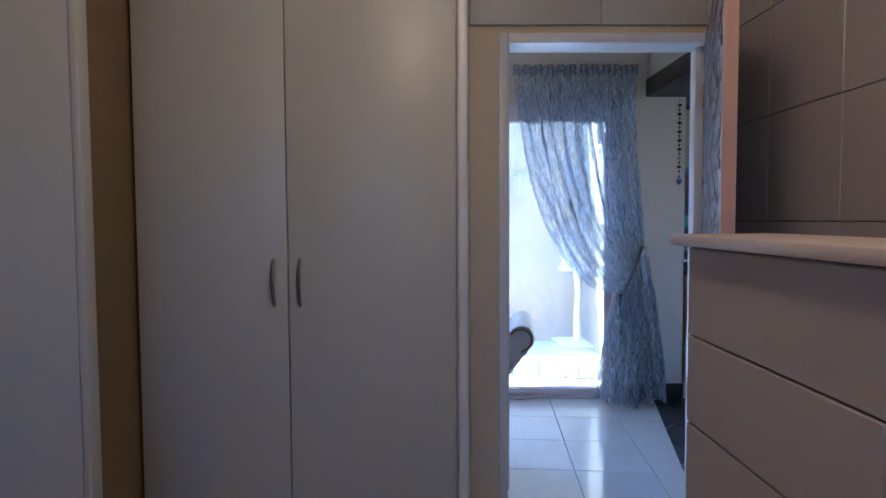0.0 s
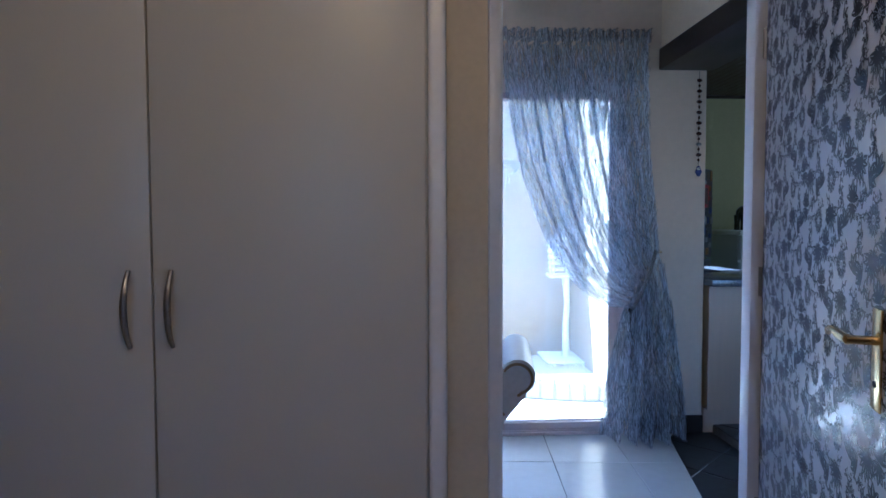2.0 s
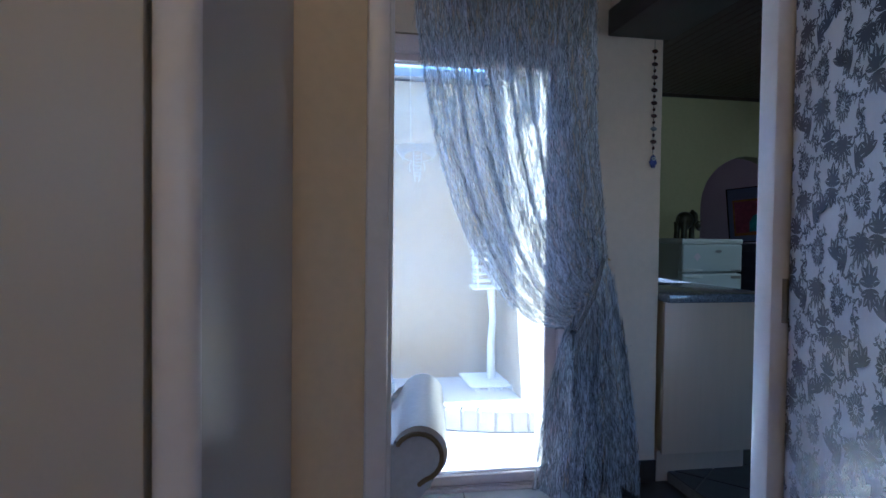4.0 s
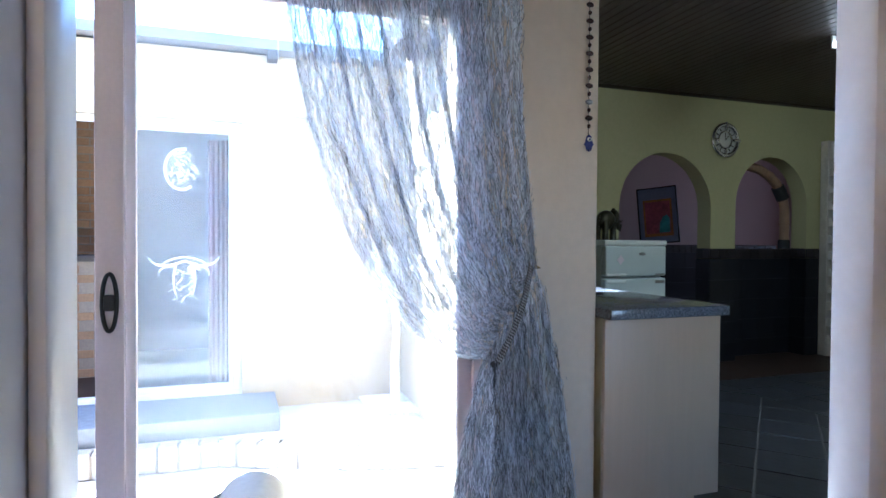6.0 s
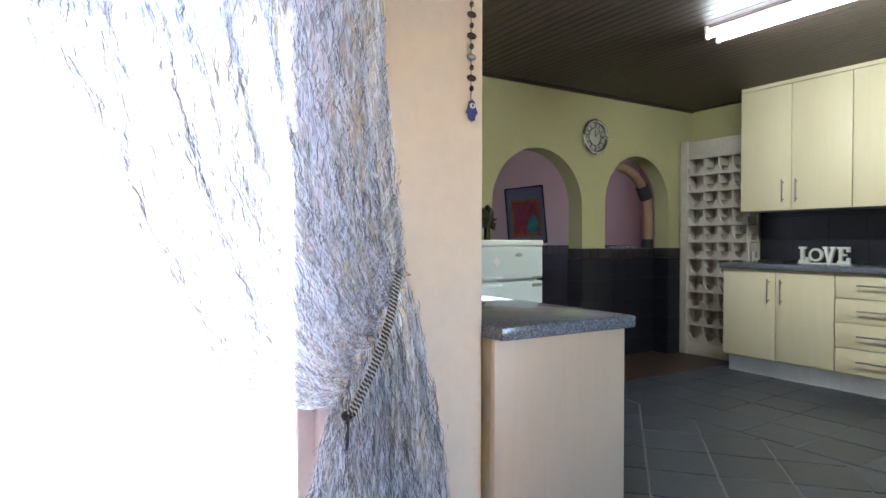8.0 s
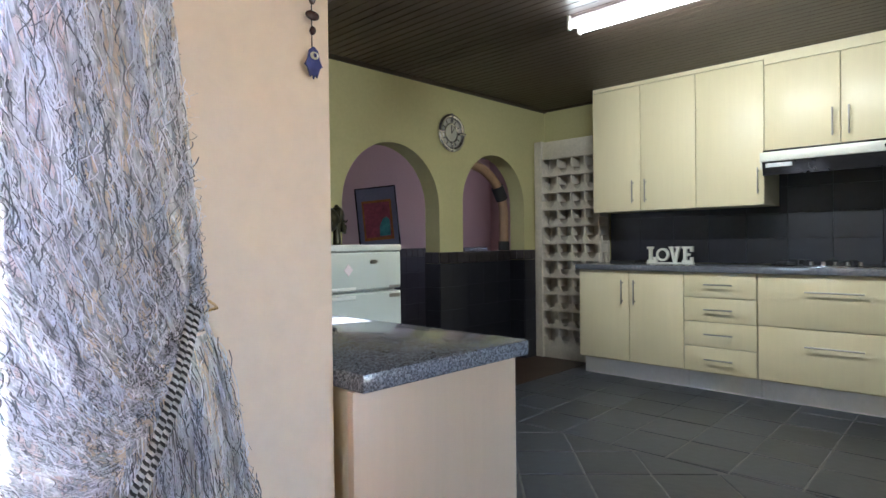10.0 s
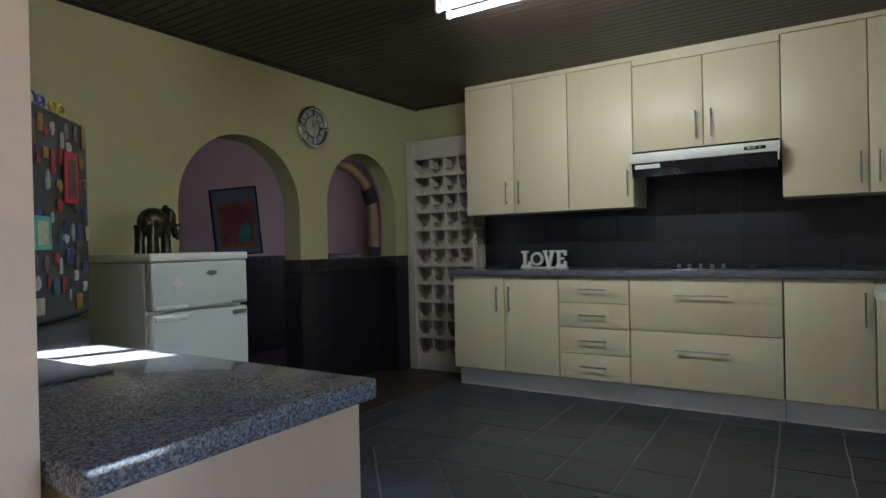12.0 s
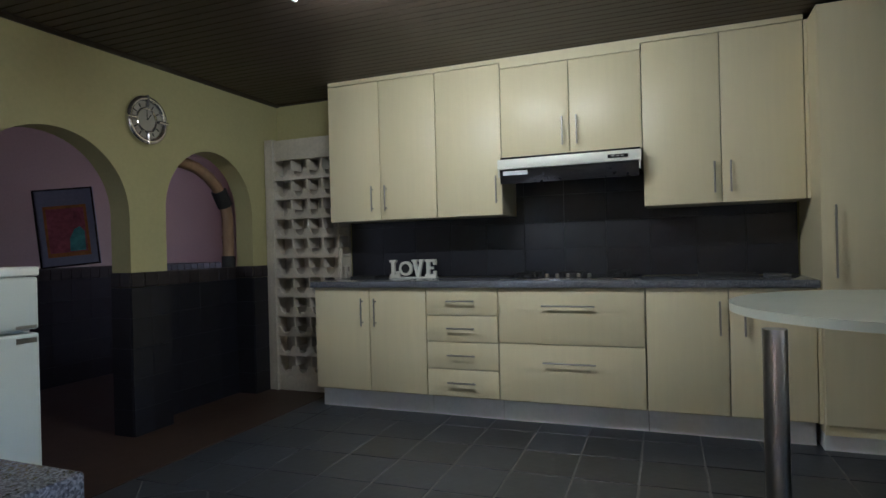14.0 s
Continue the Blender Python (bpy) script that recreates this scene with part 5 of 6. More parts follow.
slab(bm, [(5.955, H0 + 0.135), (5.915, H0 + 0.135), (5.915, H0 + 0.12), (5.922, H0 + 0.12), (5.905, H0 + 0.045), (5.888, H0 + 0.12), (5.896, H0 + 0.12), (5.896, H0 + 0.135), (5.852, H0 + 0.135), (5.852, H0 + 0.12), (5.862, H0 + 0.12), (5.893, H0), (5.917, H0), (5.946, H0 + 0.12), (5.955, H0 + 0.12)], "x", SX0, SX1)
part("letter_v", bm, M["white_plastic"], sign)
part("letter_e", letter([(0.0, 0.09, 0, 0.02), (0.012, 0.037, 0.0205, 0.115), (0.0, 0.09, 0.1155, 0.135), (0.0375, 0.065, 0.058, 0.078), (0.068, 0.09, 0.0205, 0.045), (0.068, 0.09, 0.092, 0.115)], 5.842), M["white_plastic"], sign)

# dark trays left on the worktop
for ty, ly in ((3.72, 0.34), (6.33, 0.22)):
    tr = thing("tray", (6.08, ty, 0.953), "dark flat tray lying on the granite worktop", "tray", group="trays")
    part("base", boxed(5.97, ty - ly / 2, 0.953, 6.19, ty + ly / 2, 0.962, bevel=0.003), M["black_matt"], tr)
    for yy in (ty - ly / 2, ty + ly / 2 - 0.008):
        part("rim", boxed(5.97, yy, 0.9621, 6.19, yy + 0.008, 0.975, bevel=0.002), M["black_matt"], tr)
    for xx in (5.97, 6.182):
        part("rim", boxed(xx, ty - ly / 2 + 0.0082, 0.9621, xx + 0.008, ty + ly / 2 - 0.0082, 0.975, bevel=0.002), M["black_matt"], tr)
dish = solid("dish", boxed(6.05, 3.36, 0.953, 6.20, 3.50, 0.965, bevel=0.005), M["steel"], "flat grey metal dish at the end of the worktop", "dish")

# tall unit
tall = thing("tall_cabinet", (5.93, 2.5, 0), "cream full-height cabinet at the end of the worktop", "cabinet")
part("body", boxed(5.641, 1.81, 0.10, KX - 0.002, 3.278, 2.46), M["cream_wood"], tall)
part("plinth", boxed(5.69, 1.82, 0.0, 6.2, 3.275, 0.099), M["plinth_grey"], tall)
for y0, y1, hy_ in ((2.80, 3.278, 3.215), (2.31, 2.796, 2.37), (1.82, 2.306, 2.24)):
    d = part("door", boxed(5.62, y0 + 0.002, 0.16, 5.639, y1, 2.455, bevel=0.0015), M["cream_wood"], tall)
    bar_handle(d, (5.62, hy_, 0.965), (5.62, hy_, 1.36), 0.034)

# breakfast table with a rounded end
table = thing("breakfast_table", (4.5, 3.1, 0), "pale rounded breakfast table on a steel leg", "table")
outline = [(4.545 + 0.69 * math.cos(a), 3.16 + 0.655 * math.sin(a)) for a in [math.pi * i / 28 for i in range(29)]] + [(3.855, 2.2), (5.235, 2.2)]
bm = bmesh.new()
slab(bm, outline, "z", 0.897, 0.93)
bmesh.ops.bevel(bm, geom=[e for e in bm.edges if abs(e.verts[0].co.z - e.verts[1].co.z) < 1e-5], offset=0.006, segments=2, affect="EDGES")
part("tabletop", bm, M["table_top"], table)
for lx, ly in ((4.0, 3.722), (5.0, 2.35), (4.1, 2.35)):
    lg = part("leg", rod(bmesh.new(), (lx, ly, 0.008), (lx, ly, 0.895), 0.037, 28), M["steel"], table, "brushed steel tube leg")
    part("foot_plate", rod(bmesh.new(), (lx, ly, 0.0), (lx, ly, 0.008), 0.06, 28), M["steel"], lg)

# fluorescent fitting
tl = thing("fluorescent_light", (4.23, 5.13, KZ), "white twin-tube fluorescent light on the dark ceiling", "ceiling light")
part("housing", boxed(4.212, 4.52, KZ - 0.038, 4.272, 5.74, KZ - 0.001, bevel=0.006), M["alu"], tl)
for x0 in (4.185, 4.30):
    part("tube", rod(bmesh.new(), (x0, 4.55, KZ - 0.062), (x0, 5.72, KZ - 0.062), 0.017, 14), M["tube"], tl).visible_shadow = False
    for yy in (4.535, 5.721):
        part("tube_holder", boxed(x0 - 0.016, yy, KZ - 0.085, x0 + 0.016, yy + 0.014, KZ - 0.0015, bevel=0.003), M["white_plastic"], tl)

# wine rack in the corner
rack = thing("wine_rack", (6.15, 6.95, 0), "dusty white wine rack with scalloped shelves in the corner", "wine rack")
RX = 6.08
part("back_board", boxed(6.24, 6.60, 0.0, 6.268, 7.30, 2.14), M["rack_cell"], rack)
part("post", boxed(RX - 0.015, 7.255, 0.0, 6.239, 7.318, 2.15, bevel=0.004), M["rack_paint"], rack)
part("post", boxed(RX - 0.025, 7.228, 0.0, RX + 0.03, 7.253, 2.15, bevel=0.004), M["rack_paint"], rack)
part("top_panel", boxed(RX, 6.60, 1.965, RX + 0.03, 7.227, 2.14, bevel=0.004), M["rack_paint"], rack)
part("kick_panel", boxed(RX, 6.62, 0.0, RX + 0.03, 7.227, 0.135, bevel=0.004), M["rack_paint"], rack)
ROWH = 0.1665
cols = [7.227, 7.062, 6.905, 6.76, 6.61]


def rack_row(z):
    """A shelf with a lip that dips at each cell, and the dividers between."""
    bm = bmesh.new()
    box(bm, RX + 0.012, 6.605, z, 6.239, 7.2275, z + 0.014)
    for c0, c1 in zip(cols, cols[1:]):
        w = c0 - c1
        pts = [(c0, z - 0.006), (c0, z + 0.075)]
        for i in range(11):
            t = i / 10
            y = c0 - w * (0.16 + 0.68 * t)
            pts.append((y, z + 0.075 - 0.058 * math.sin(math.pi * t) ** 0.55))
        pts += [(c1, z + 0.075), (c1, z - 0.006)]
        slab(bm, pts, "x", RX - 0.006, RX + 0.0115)
    return bm


for r_ in range(11):
    z = 0.137 + r_ * ROWH
    sh = part("shelf", rack_row(z), M["rack_paint"], rack, smooth=False)
    for c in cols[1:]:
        part("divider", boxed(RX + 0.004, c - 0.007, z + 0.076, 6.238, c + 0.007, z + ROWH - 0.007), M["rack_paint"], sh)
for i, (y, z0) in enumerate(((6.585, 0.955), (6.545, 0.955))):
    part("side_post", boxed(RX + 0.0, y, z0, RX + 0.03, y + 0.02, 1.20 if i == 0 else 1.05, bevel=0.003), M["rack_paint"], rack)

# clock on the arched wall
clock = thing("wall_clock", (4.838, 7.3, 1.94), "chrome porthole-style wall clock with a silver dial", "clock")
CC = Vector((4.838, 7.328, 2.094))
bm = bmesh.new()
ring = [CC + Vector((0.145 * math.cos(a), -0.02, 0.145 * math.sin(a))) for a in [i * math.pi / 20 for i in range(41)]]
tube(bm, ring, 0.021, 10)
part("rim", bm, M["chrome"], clock)
part("dial", rod(bmesh.new(), CC, CC + Vector((0, -0.014, 0)), 0.132, 40), M["dial"], clock)
bm = bmesh.new()
ring = [CC + Vector((0.078 * math.cos(a), -0.017, 0.078 * math.sin(a))) for a in [i * math.pi / 20 for i in range(41)]]
tube(bm, ring, 0.009, 8)
part("inner_ring", bm, M["chrome"], clock)
for k in range(4):
    a = k * math.pi / 2
    c, s = math.cos(a), math.sin(a)
    part("lug", rod(bmesh.new(), CC + Vector((c * 0.088, -0.03, s * 0.088)), CC + Vector((c * 0.165, -0.03, s * 0.165)), 0.013, 10), M["chrome"], clock)
for k in range(12):
    a = k * math.pi / 6
    c, s = math.cos(a), math.sin(a)
    part("hour_mark", rod(bmesh.new(), CC + Vector((c * 0.092, -0.016, s * 0.092)), CC + Vector((c * 0.116, -0.016, s * 0.116)), 0.005, 6), M["black_matt"], clock)
for a, ln in ((0.9, 0.05), (2.3, 0.068)):
    part("hand", boxed(CC.x - 0.003, CC.y - 0.0235, CC.z, CC.x + 0.003, CC.y - 0.0215, CC.z + ln) if a > 2 else rod(bmesh.new(), CC + Vector((0, -0.025, 0)), CC + Vector((ln * math.cos(a), -0.025, ln * math.sin(a))), 0.0035, 6), M["black_matt"], clock)

# white fridge with the elephant on it
fr = thing("refrigerator", (3.33, 6.92, 0), "small pale white fridge-freezer below the arches", "refrigerator")
part("cabinet", boxed(3.06, 6.66, 0.02, 3.60, 7.24, 1.105, bevel=0.008), M["fridge_white"], fr)
part("top", boxed(3.052, 6.60, 1.107, 3.608, 7.24, 1.148, bevel=0.01, seg=3), M["white_plastic"], fr)
for z0, z1 in ((0.06, 0.862), (0.877, 1.104)):
    d = part("door", boxed(3.06, 6.60, z0, 3.60, 6.657, z1, bevel=0.012, seg=3), M["fridge_white"], fr)
    part("grip", boxed(3.07, 6.592, z1 - 0.035 if z0 < 0.5 else z0 + 0.004, 3.24, 6.603, z1 - 0.012 if z0 < 0.5 else z0 + 0.022, bevel=0.004), M["white_plastic"], d)
    part("trim", boxed(3.50, 6.597, z1 - 0.04 if z0 < 0.5 else z0 + 0.006, 3.585, 6.601, z1 - 0.018 if z0 < 0.5 else z0 + 0.02), M["steel"], d)
bm = bmesh.new()
slab(bm, [(3.19 + 0.032 * math.cos(a), 1.0 + 0.036 * math.sin(a)) for a in (0, math.pi / 2, math.pi, 1.5 * math.pi)], "y", 6.597, 6.5995)
part("badge", bm, M["alu"], fr, "diamond-shaped badge")
bm = bmesh.new()
slab(bm, [(3.38 + 0.03 * math.cos(a), 1.045 + 0.013 * math.sin(a)) for a in [i * math.pi / 8 for i in range(16)]], "y", 6.596, 6.5995)
part("badge", bm, M["steel"], fr, "oval badge")
for lx in (3.10, 3.56):
    for ly in (6.70, 7.2):
        part("foot", rod(bmesh.new(), (lx, ly, 0), (lx, ly, 0.021), 0.018), M["black_matt"], fr)

bm = bmesh.new()     # one plain shape
EX, EY, EZ = 3.235, 6.86, 1.148
ball(bm, (EX, EY, EZ + 0.155), 0.105, 0.062, 0.078, 20, 14)
ball(bm, (EX + 0.105, EY - 0.01, EZ + 0.185), 0.055, 0.045, 0.058, 16, 12)
for lx, ly in ((-0.065, -0.03), (-0.065, 0.035), (0.06, -0.03), (0.06, 0.035)):
    tube(bm, [(EX + lx, EY + ly, EZ), (EX + lx, EY + ly, EZ + 0.02), (EX + lx * 0.98, EY + ly, EZ + 0.07), (EX + lx * 0.9, EY + ly * 0.9, EZ + 0.14)], [0.026, 0.025, 0.023, 0.034], 12)
tube(bm, [(EX + 0.14, EY - 0.01, EZ + 0.185), (EX + 0.168, EY - 0.012, EZ + 0.13), (EX + 0.178, EY - 0.014, EZ + 0.09), (EX + 0.195, EY - 0.014, EZ + 0.08), (EX + 0.208, EY - 0.014, EZ + 0.11), (EX + 0.215, EY - 0.014, EZ + 0.125)], [0.026, 0.019, 0.015, 0.013, 0.011, 0.009], 10)
for s in (-1, 1):
    ball(bm, (EX + 0.085, EY + s * 0.05, EZ + 0.185), 0.022, 0.010, 0.042, 12, 8)
    tube(bm, [(EX + 0.14, EY - 0.01 + s * 0.025, EZ + 0.155), (EX + 0.17, EY - 0.01 + s * 0.03, EZ + 0.145), (EX + 0.19, EY - 0.01 + s * 0.03, EZ + 0.16)], [0.007, 0.006, 0.003], 8)
tube(bm, [(EX - 0.10, EY, EZ + 0.19), (EX - 0.115, EY, EZ + 0.13), (EX - 0.112, EY, EZ + 0.09)], [0.008, 0.005, 0.006], 8)
ball(bm, (EX + 0.10, EY - 0.01, EZ + 0.24), 0.016, 0.016, 0.014, 10, 8)
bmesh.ops.rotate(bm, verts=bm.verts[:], cent=(EX, EY, EZ), matrix=Matrix.Rotation(radians(27), 3, "Z"))
solid("elephant_figurine", bm, M["bronze"], "dark patinated elephant figurine on the white fridge", "figurine")

# dark fridge across the corner, full of souvenirs
P1 = Vector((2.79, 6.60, 0))
way = Vector((-0.74, -0.672, 0)).normalized()
out = Vector((0.672, -0.74, 0)).normalized()
fm = Matrix(((way.x, -out.x, 0, P1.x), (way.y, -out.y, 0, P1.y), (0, 0, 1, 0), (0, 0, 0, 1)))


def on_fridge(bm):
    """Fridge space: x along the front from its far edge, y into the fridge, z up."""
    bm.transform(fm)
    return bm


fg = thing("refrigerator", P1 + way * 0.31 - out * 0.2, "tall dark grey fridge covered in colourful souvenir magnets", "refrigerator")
part("cabinet", on_fridge(boxed(0.0, 0.06, 0.02, 0.62, 0.42, 1.685, bevel=0.01)), M["fridge_grey"], fg)
for z0, z1 in ((0.06, 0.895), (0.91, 1.69)):
    part("door", on_fridge(boxed(0.0, 0.0, z0, 0.62, 0.057, z1, bevel=0.02, seg=3)), M["fridge_grey"], fg)
for lx in (0.05, 0.57):
    for ly in (0.1, 0.38):
        part("foot", on_fridge(rod(bmesh.new(), (lx, ly, 0), (lx, ly, 0.022), 0.02)), M["black_matt"], fg)
rng = random.Random(11)
COLS = [(0.30, 0.04, 0.05), (0.40, 0.36, 0.28), (0.04, 0.13, 0.17), (0.30, 0.17, 0.05), (0.08, 0.16, 0.08), (0.45, 0.44, 0.42), (0.05, 0.07, 0.20), (0.16, 0.10, 0.06), (0.09, 0.20, 0.17), (0.10, 0.09, 0.08), (0.20, 0.17, 0.13)]
spots = []
for i in range(420):
    x, z = rng.uniform(0.03, 0.58), rng.uniform(0.96, 1.64)
    w, h = rng.choice(((0.018, 0.03), (0.025, 0.02), (0.016, 0.045), (0.03, 0.03), (0.02, 0.02), (0.012, 0.03)))
    if any(abs(x - a) < (w + c) * 1.02 and abs(z - b) < (h + d) * 1.02 for a, b, c, d in spots):
        continue
    if z < 1.15 and rng.random() < 0.5:
        continue
    spots.append((x, z, w, h))
    bm = bmesh.new()
    kind = rng.random()
    if kind < 0.35:
        box(bm, x - w, -0.008, z - h, x + w, -0.0005, z + h, bevel=0.004)
    elif kind < 0.7:
        n_ = rng.randint(5, 9)
        slab(bm, [(x + w * rng.uniform(0.6, 1.1) * math.cos(k * 6.283 / n_), z + h * rng.uniform(0.6, 1.1) * math.sin(k * 6.283 / n_)) for k in range(n_)], "y", -0.007, -0.0005)
    else:
        ball(bm, (x, -0.004, z), w, 0.006, h, 10, 6)
    mg = solid("magnet", on_fridge(bm), paint(*rng.choice(COLS)), "small colourful souvenir magnet on the dark fridge", "magnet", group="fridge magnets")
for x, z, w, h, c1, c2 in ((0.20, 1.45, 0.055, 0.10, (0.42, 0.04, 0.05), (0.10, 0.07, 0.06)), (0.44, 1.23, 0.065, 0.06, (0.12, 0.42, 0.34), (0.45, 0.45, 0.30))):
    pl = thing("picture_magnet", fm @ Vector((x, -0.005, z - h)), "coloured souvenir picture magnet on the dark fridge", "magnet", group="fridge magnets")
    part("frame", on_fridge(boxed(x - w, -0.018, z - h, x + w, -0.0085, z + h, bevel=0.004)), paint(*c1), pl)
    part("picture", on_fridge(boxed(x - w * 0.6, -0.0195, z - h * 0.7, x + w * 0.6, -0.0183, z + h * 0.7)), paint(*c2), pl)
for x in (0.20, 0.36):
    g = thing("sunglasses", fm @ Vector((x, 0.05, 1.691)), "pair of sunglasses lying on the dark fridge", "sunglasses", group="sunglasses")
    cc = paint(0.55, 0.38, 0.05) if x < 0.3 else paint(0.12, 0.12, 0.45)
    bm = bmesh.new()
    for dx in (-0.033, 0.033):
        ring = [(x + dx + 0.028 * math.cos(a), 0.03, 1.716 + 0.022 * math.sin(a)) for a in [k * math.pi / 8 for k in range(17)]]
        tube(bm, ring, 0.005, 6)
    rod(bm, (x - 0.008, 0.03, 1.722), (x + 0.008, 0.03, 1.722), 0.004, 6)
    part("front", on_fridge(bm), cc, g)
    for dx in (-0.06, 0.06):
        part("temple", on_fridge(rod(bmesh.new(), (x + dx, 0.03, 1.72), (x + dx * 0.9, 0.15, 1.695), 0.0035, 6)), cc, g)

# room past the arches
pic = thing("painting", (5.63, 9.165, 1.10), "red and teal painting in a slate-blue frame on a low wall", "painting")
px0, px1, pz0, pz1 = 5.365, 5.895, 1.10, 1.88
part("backing", boxed(px0, 9.16, pz0, px1, 9.19, pz1), M["frame_blue"], pic)
for x0, x1, z0, z1 in ((px0, px1, pz0, pz0 + 0.016), (px0, px1, pz1 - 0.016, pz1), (px0, px0 + 0.016, pz0 + 0.0162, pz1 - 0.0162), (px1 - 0.016, px1, pz0 + 0.0162, pz1 - 0.0162)):
    part("frame_bar", boxed(x0, 9.138, z0, x1, 9.1595, z1, bevel=0.006), M["black_gloss"], pic, "dark moulded picture frame")
part("border", boxed(px0 + 0.075, 9.154, pz0 + 0.10, px1 - 0.075, 9.1575, pz1 - 0.17), M["canvas_orange"], pic)
part("canvas", boxed(px0 + 0.10, 9.150, pz0 + 0.14, px1 - 0.10, 9.1535, pz1 - 0.20), M["canvas"], pic)
bm = bmesh.new()
slab(bm, [(5.64, 1.25), (5.78, 1.25), (5.785, 1.44), (5.75, 1.49), (5.70, 1.47), (5.65, 1.38)], "y", 9.147, 9.1495)
part("painted_shape", bm, M["canvas_teal"], pic)
pic.matrix_basis = Matrix.Translation((6.0, 9.70, 1.487)) @ Matrix.Rotation(radians(-50), 4, "Z") @ Matrix.Rotation(radians(-5), 4, "Y") @ Matrix.Translation((-5.63, -9.165, -1.49)) @ pic.matrix_basis
# a bent bamboo pole behind the narrow arch
pole = thing("bamboo_arch", (5.89, 7.578, 1.066), "bent bamboo pole with dark bindings behind the arch", "bamboo pole")
PB = [(5.885, 1.066), (5.89, 1.2), (5.892, 1.34), (5.888, 1.48), (5.868, 1.574), (5.83, 1.658), (5.765, 1.743), (5.67, 1.819), (5.548, 1.875), (5.407, 1.903), (5.25, 1.90), (5.10, 1.86), (4.97, 1.78)]
part("pole", tube(bmesh.new(), [(x, 7.578, z) for x, z in PB], 0.047, 16), M["bamboo"], pole)
part("node_ring", rod(bmesh.new(), (5.89, 7.578, 1.31), (5.89, 7.578, 1.33), 0.053, 16), M["bamboo"], pole)
part("binding", rod(bmesh.new(), (5.886, 7.578, 1.067), (5.889, 7.578, 1.16), 0.056, 14), M["black_matt"], pole)
part("binding", rod(bmesh.new(), (5.865, 7.578, 1.585), (5.79, 7.578, 1.71), 0.062, 14), M["black_matt"], pole)

# ---- courtyard things ----
feeder = thing("driftwood_stand", (1.68, 7.38, -0.245), "white painted stick lantern stand on the terrace", "garden ornament")
rng = random.Random(2)
for i in range(8):
    o_ = -0.26 + i * 0.075
    part("stick", rod(bmesh.new(), (1.68 + o_ + rng.uniform(-0.03, 0.03), 7.38 - 0.29, -0.231), (1.68 + o_ + rng.uniform(-0.03, 0.03), 7.38 + 0.27, -0.231), 0.014, 7), M["stick_white"], feeder)
    part("stick", rod(bmesh.new(), (1.68 - 0.30, 7.38 + o_, -0.203), (1.68 + 0.29, 7.38 + o_ + rng.uniform(-0.04, 0.04), -0.203), 0.014, 7), M["stick_white"], feeder)
part("pole", tube(bmesh.new(), [(1.68, 7.38, -0.19), (1.67, 7.38, 0.15), (1.69, 7.38, 0.4), (1.66, 7.36, 0.70)], [0.05, 0.04, 0.035, 0.045], 10), M["stick_white"], feeder)
for i in range(5):
    part("shelf_stick", rod(bmesh.new(), (1.44, 7.25 + i * 0.05, 0.71 + i * 0.004), (1.82, 7.25 + i * 0.05, 0.72), 0.014, 7), M["stick_white"], feeder)
for i in range(4):
    a = i * math.pi / 2 + 0.78
    part("upright", rod(bmesh.new(), (1.60 + 0.15 * math.cos(a), 7.35 + 0.13 * math.sin(a), 0.72), (1.55 + 0.12 * math.cos(a), 7.35 + 0.1 * math.sin(a), 1.16), 0.011, 7), M["stick_white"], feeder)
for k in range(6):
    z = 0.78 + k * 0.068
    c = 1.595 - k * 0.008
    h = 0.115 - k * 0.004
    for s in (-1, 1):
        part("cross_stick", rod(bmesh.new(), (c - h - 0.02, 7.35 + s * 0.09, z), (c + h + 0.02, 7.35 + s * 0.09, z + 0.01), 0.009, 6), M["stick_white"], feeder)
    part("cross_stick", rod(bmesh.new(), (c - h, 7.26, z + 0.02), (c - h, 7.44, z + 0.02), 0.009, 6), M["stick_white"], feeder)

feeder.matrix_basis = Matrix.Translation((1.73, 7.60, -0.245)) @ Matrix.Diagonal((0.86, 0.9, 0.95, 1))
orn = thing("hanging_ornament", (0.67, 5.3, 1.45), "white cut-out elephant head hanging on a string", "ornament")
part("string", rod(bmesh.new(), (0.66, 5.30, 1.63), (0.64, 5.30, 2.62), 0.0018, 5), M["stick_white"], orn)
bm = bmesh.new()
rng = random.Random(8)
EC = Vector((0.695, 5.30, 1.575))
def stroke(p0, p1, p2, r0=0.0028):
    pts = curve2(p0, p1, p2, 8)
    tube(bm, [(EC.x + p.x, EC.y, EC.z + p.y) for p in pts], r0, 5)
for s in (-1, 1):
    for k in range(6):
        stroke((0.0, 0.055 - 0.006 * k), (s * (0.06 + 0.006 * k), 0.075 - 0.012 * k), (s * (0.115 - 0.008 * k), 0.04 - 0.014 * k))
    stroke((s * 0.115, 0.045), (s * 0.09, -0.03), (s * 0.03, -0.03))
    stroke((s * 0.02, 0.02), (s * 0.025, -0.08), (s * 0.008, -0.14))
    stroke((s * 0.03, -0.03), (s * 0.05, -0.07), (s * 0.035, -0.09))
for k in range(7):
    stroke((-0.018, 0.0 - k * 0.018), (0.0, -0.006 - k * 0.018), (0.018, 0.0 - k * 0.018))
part("head", bm, M["stick_white"], orn)
lamp_o = thing("gutter_bracket", (0.76, 7.78, 2.56), "small dark bracket under the roof edge", "bracket")
part("bracket", boxed(0.72, 7.78, 2.56, 0.80, 7.90, 2.635, bevel=0.01), M["black_matt"], lamp_o)


# ---- pieces: tiles, bricks ----
def tile_mesh(name, w, d, h, material, bevel=0.003):
    bm = boxed(-w / 2, -d / 2, 0, w / 2, d / 2, h, bevel=bevel, seg=1)
    return finish(name, bm, material, smooth=False)


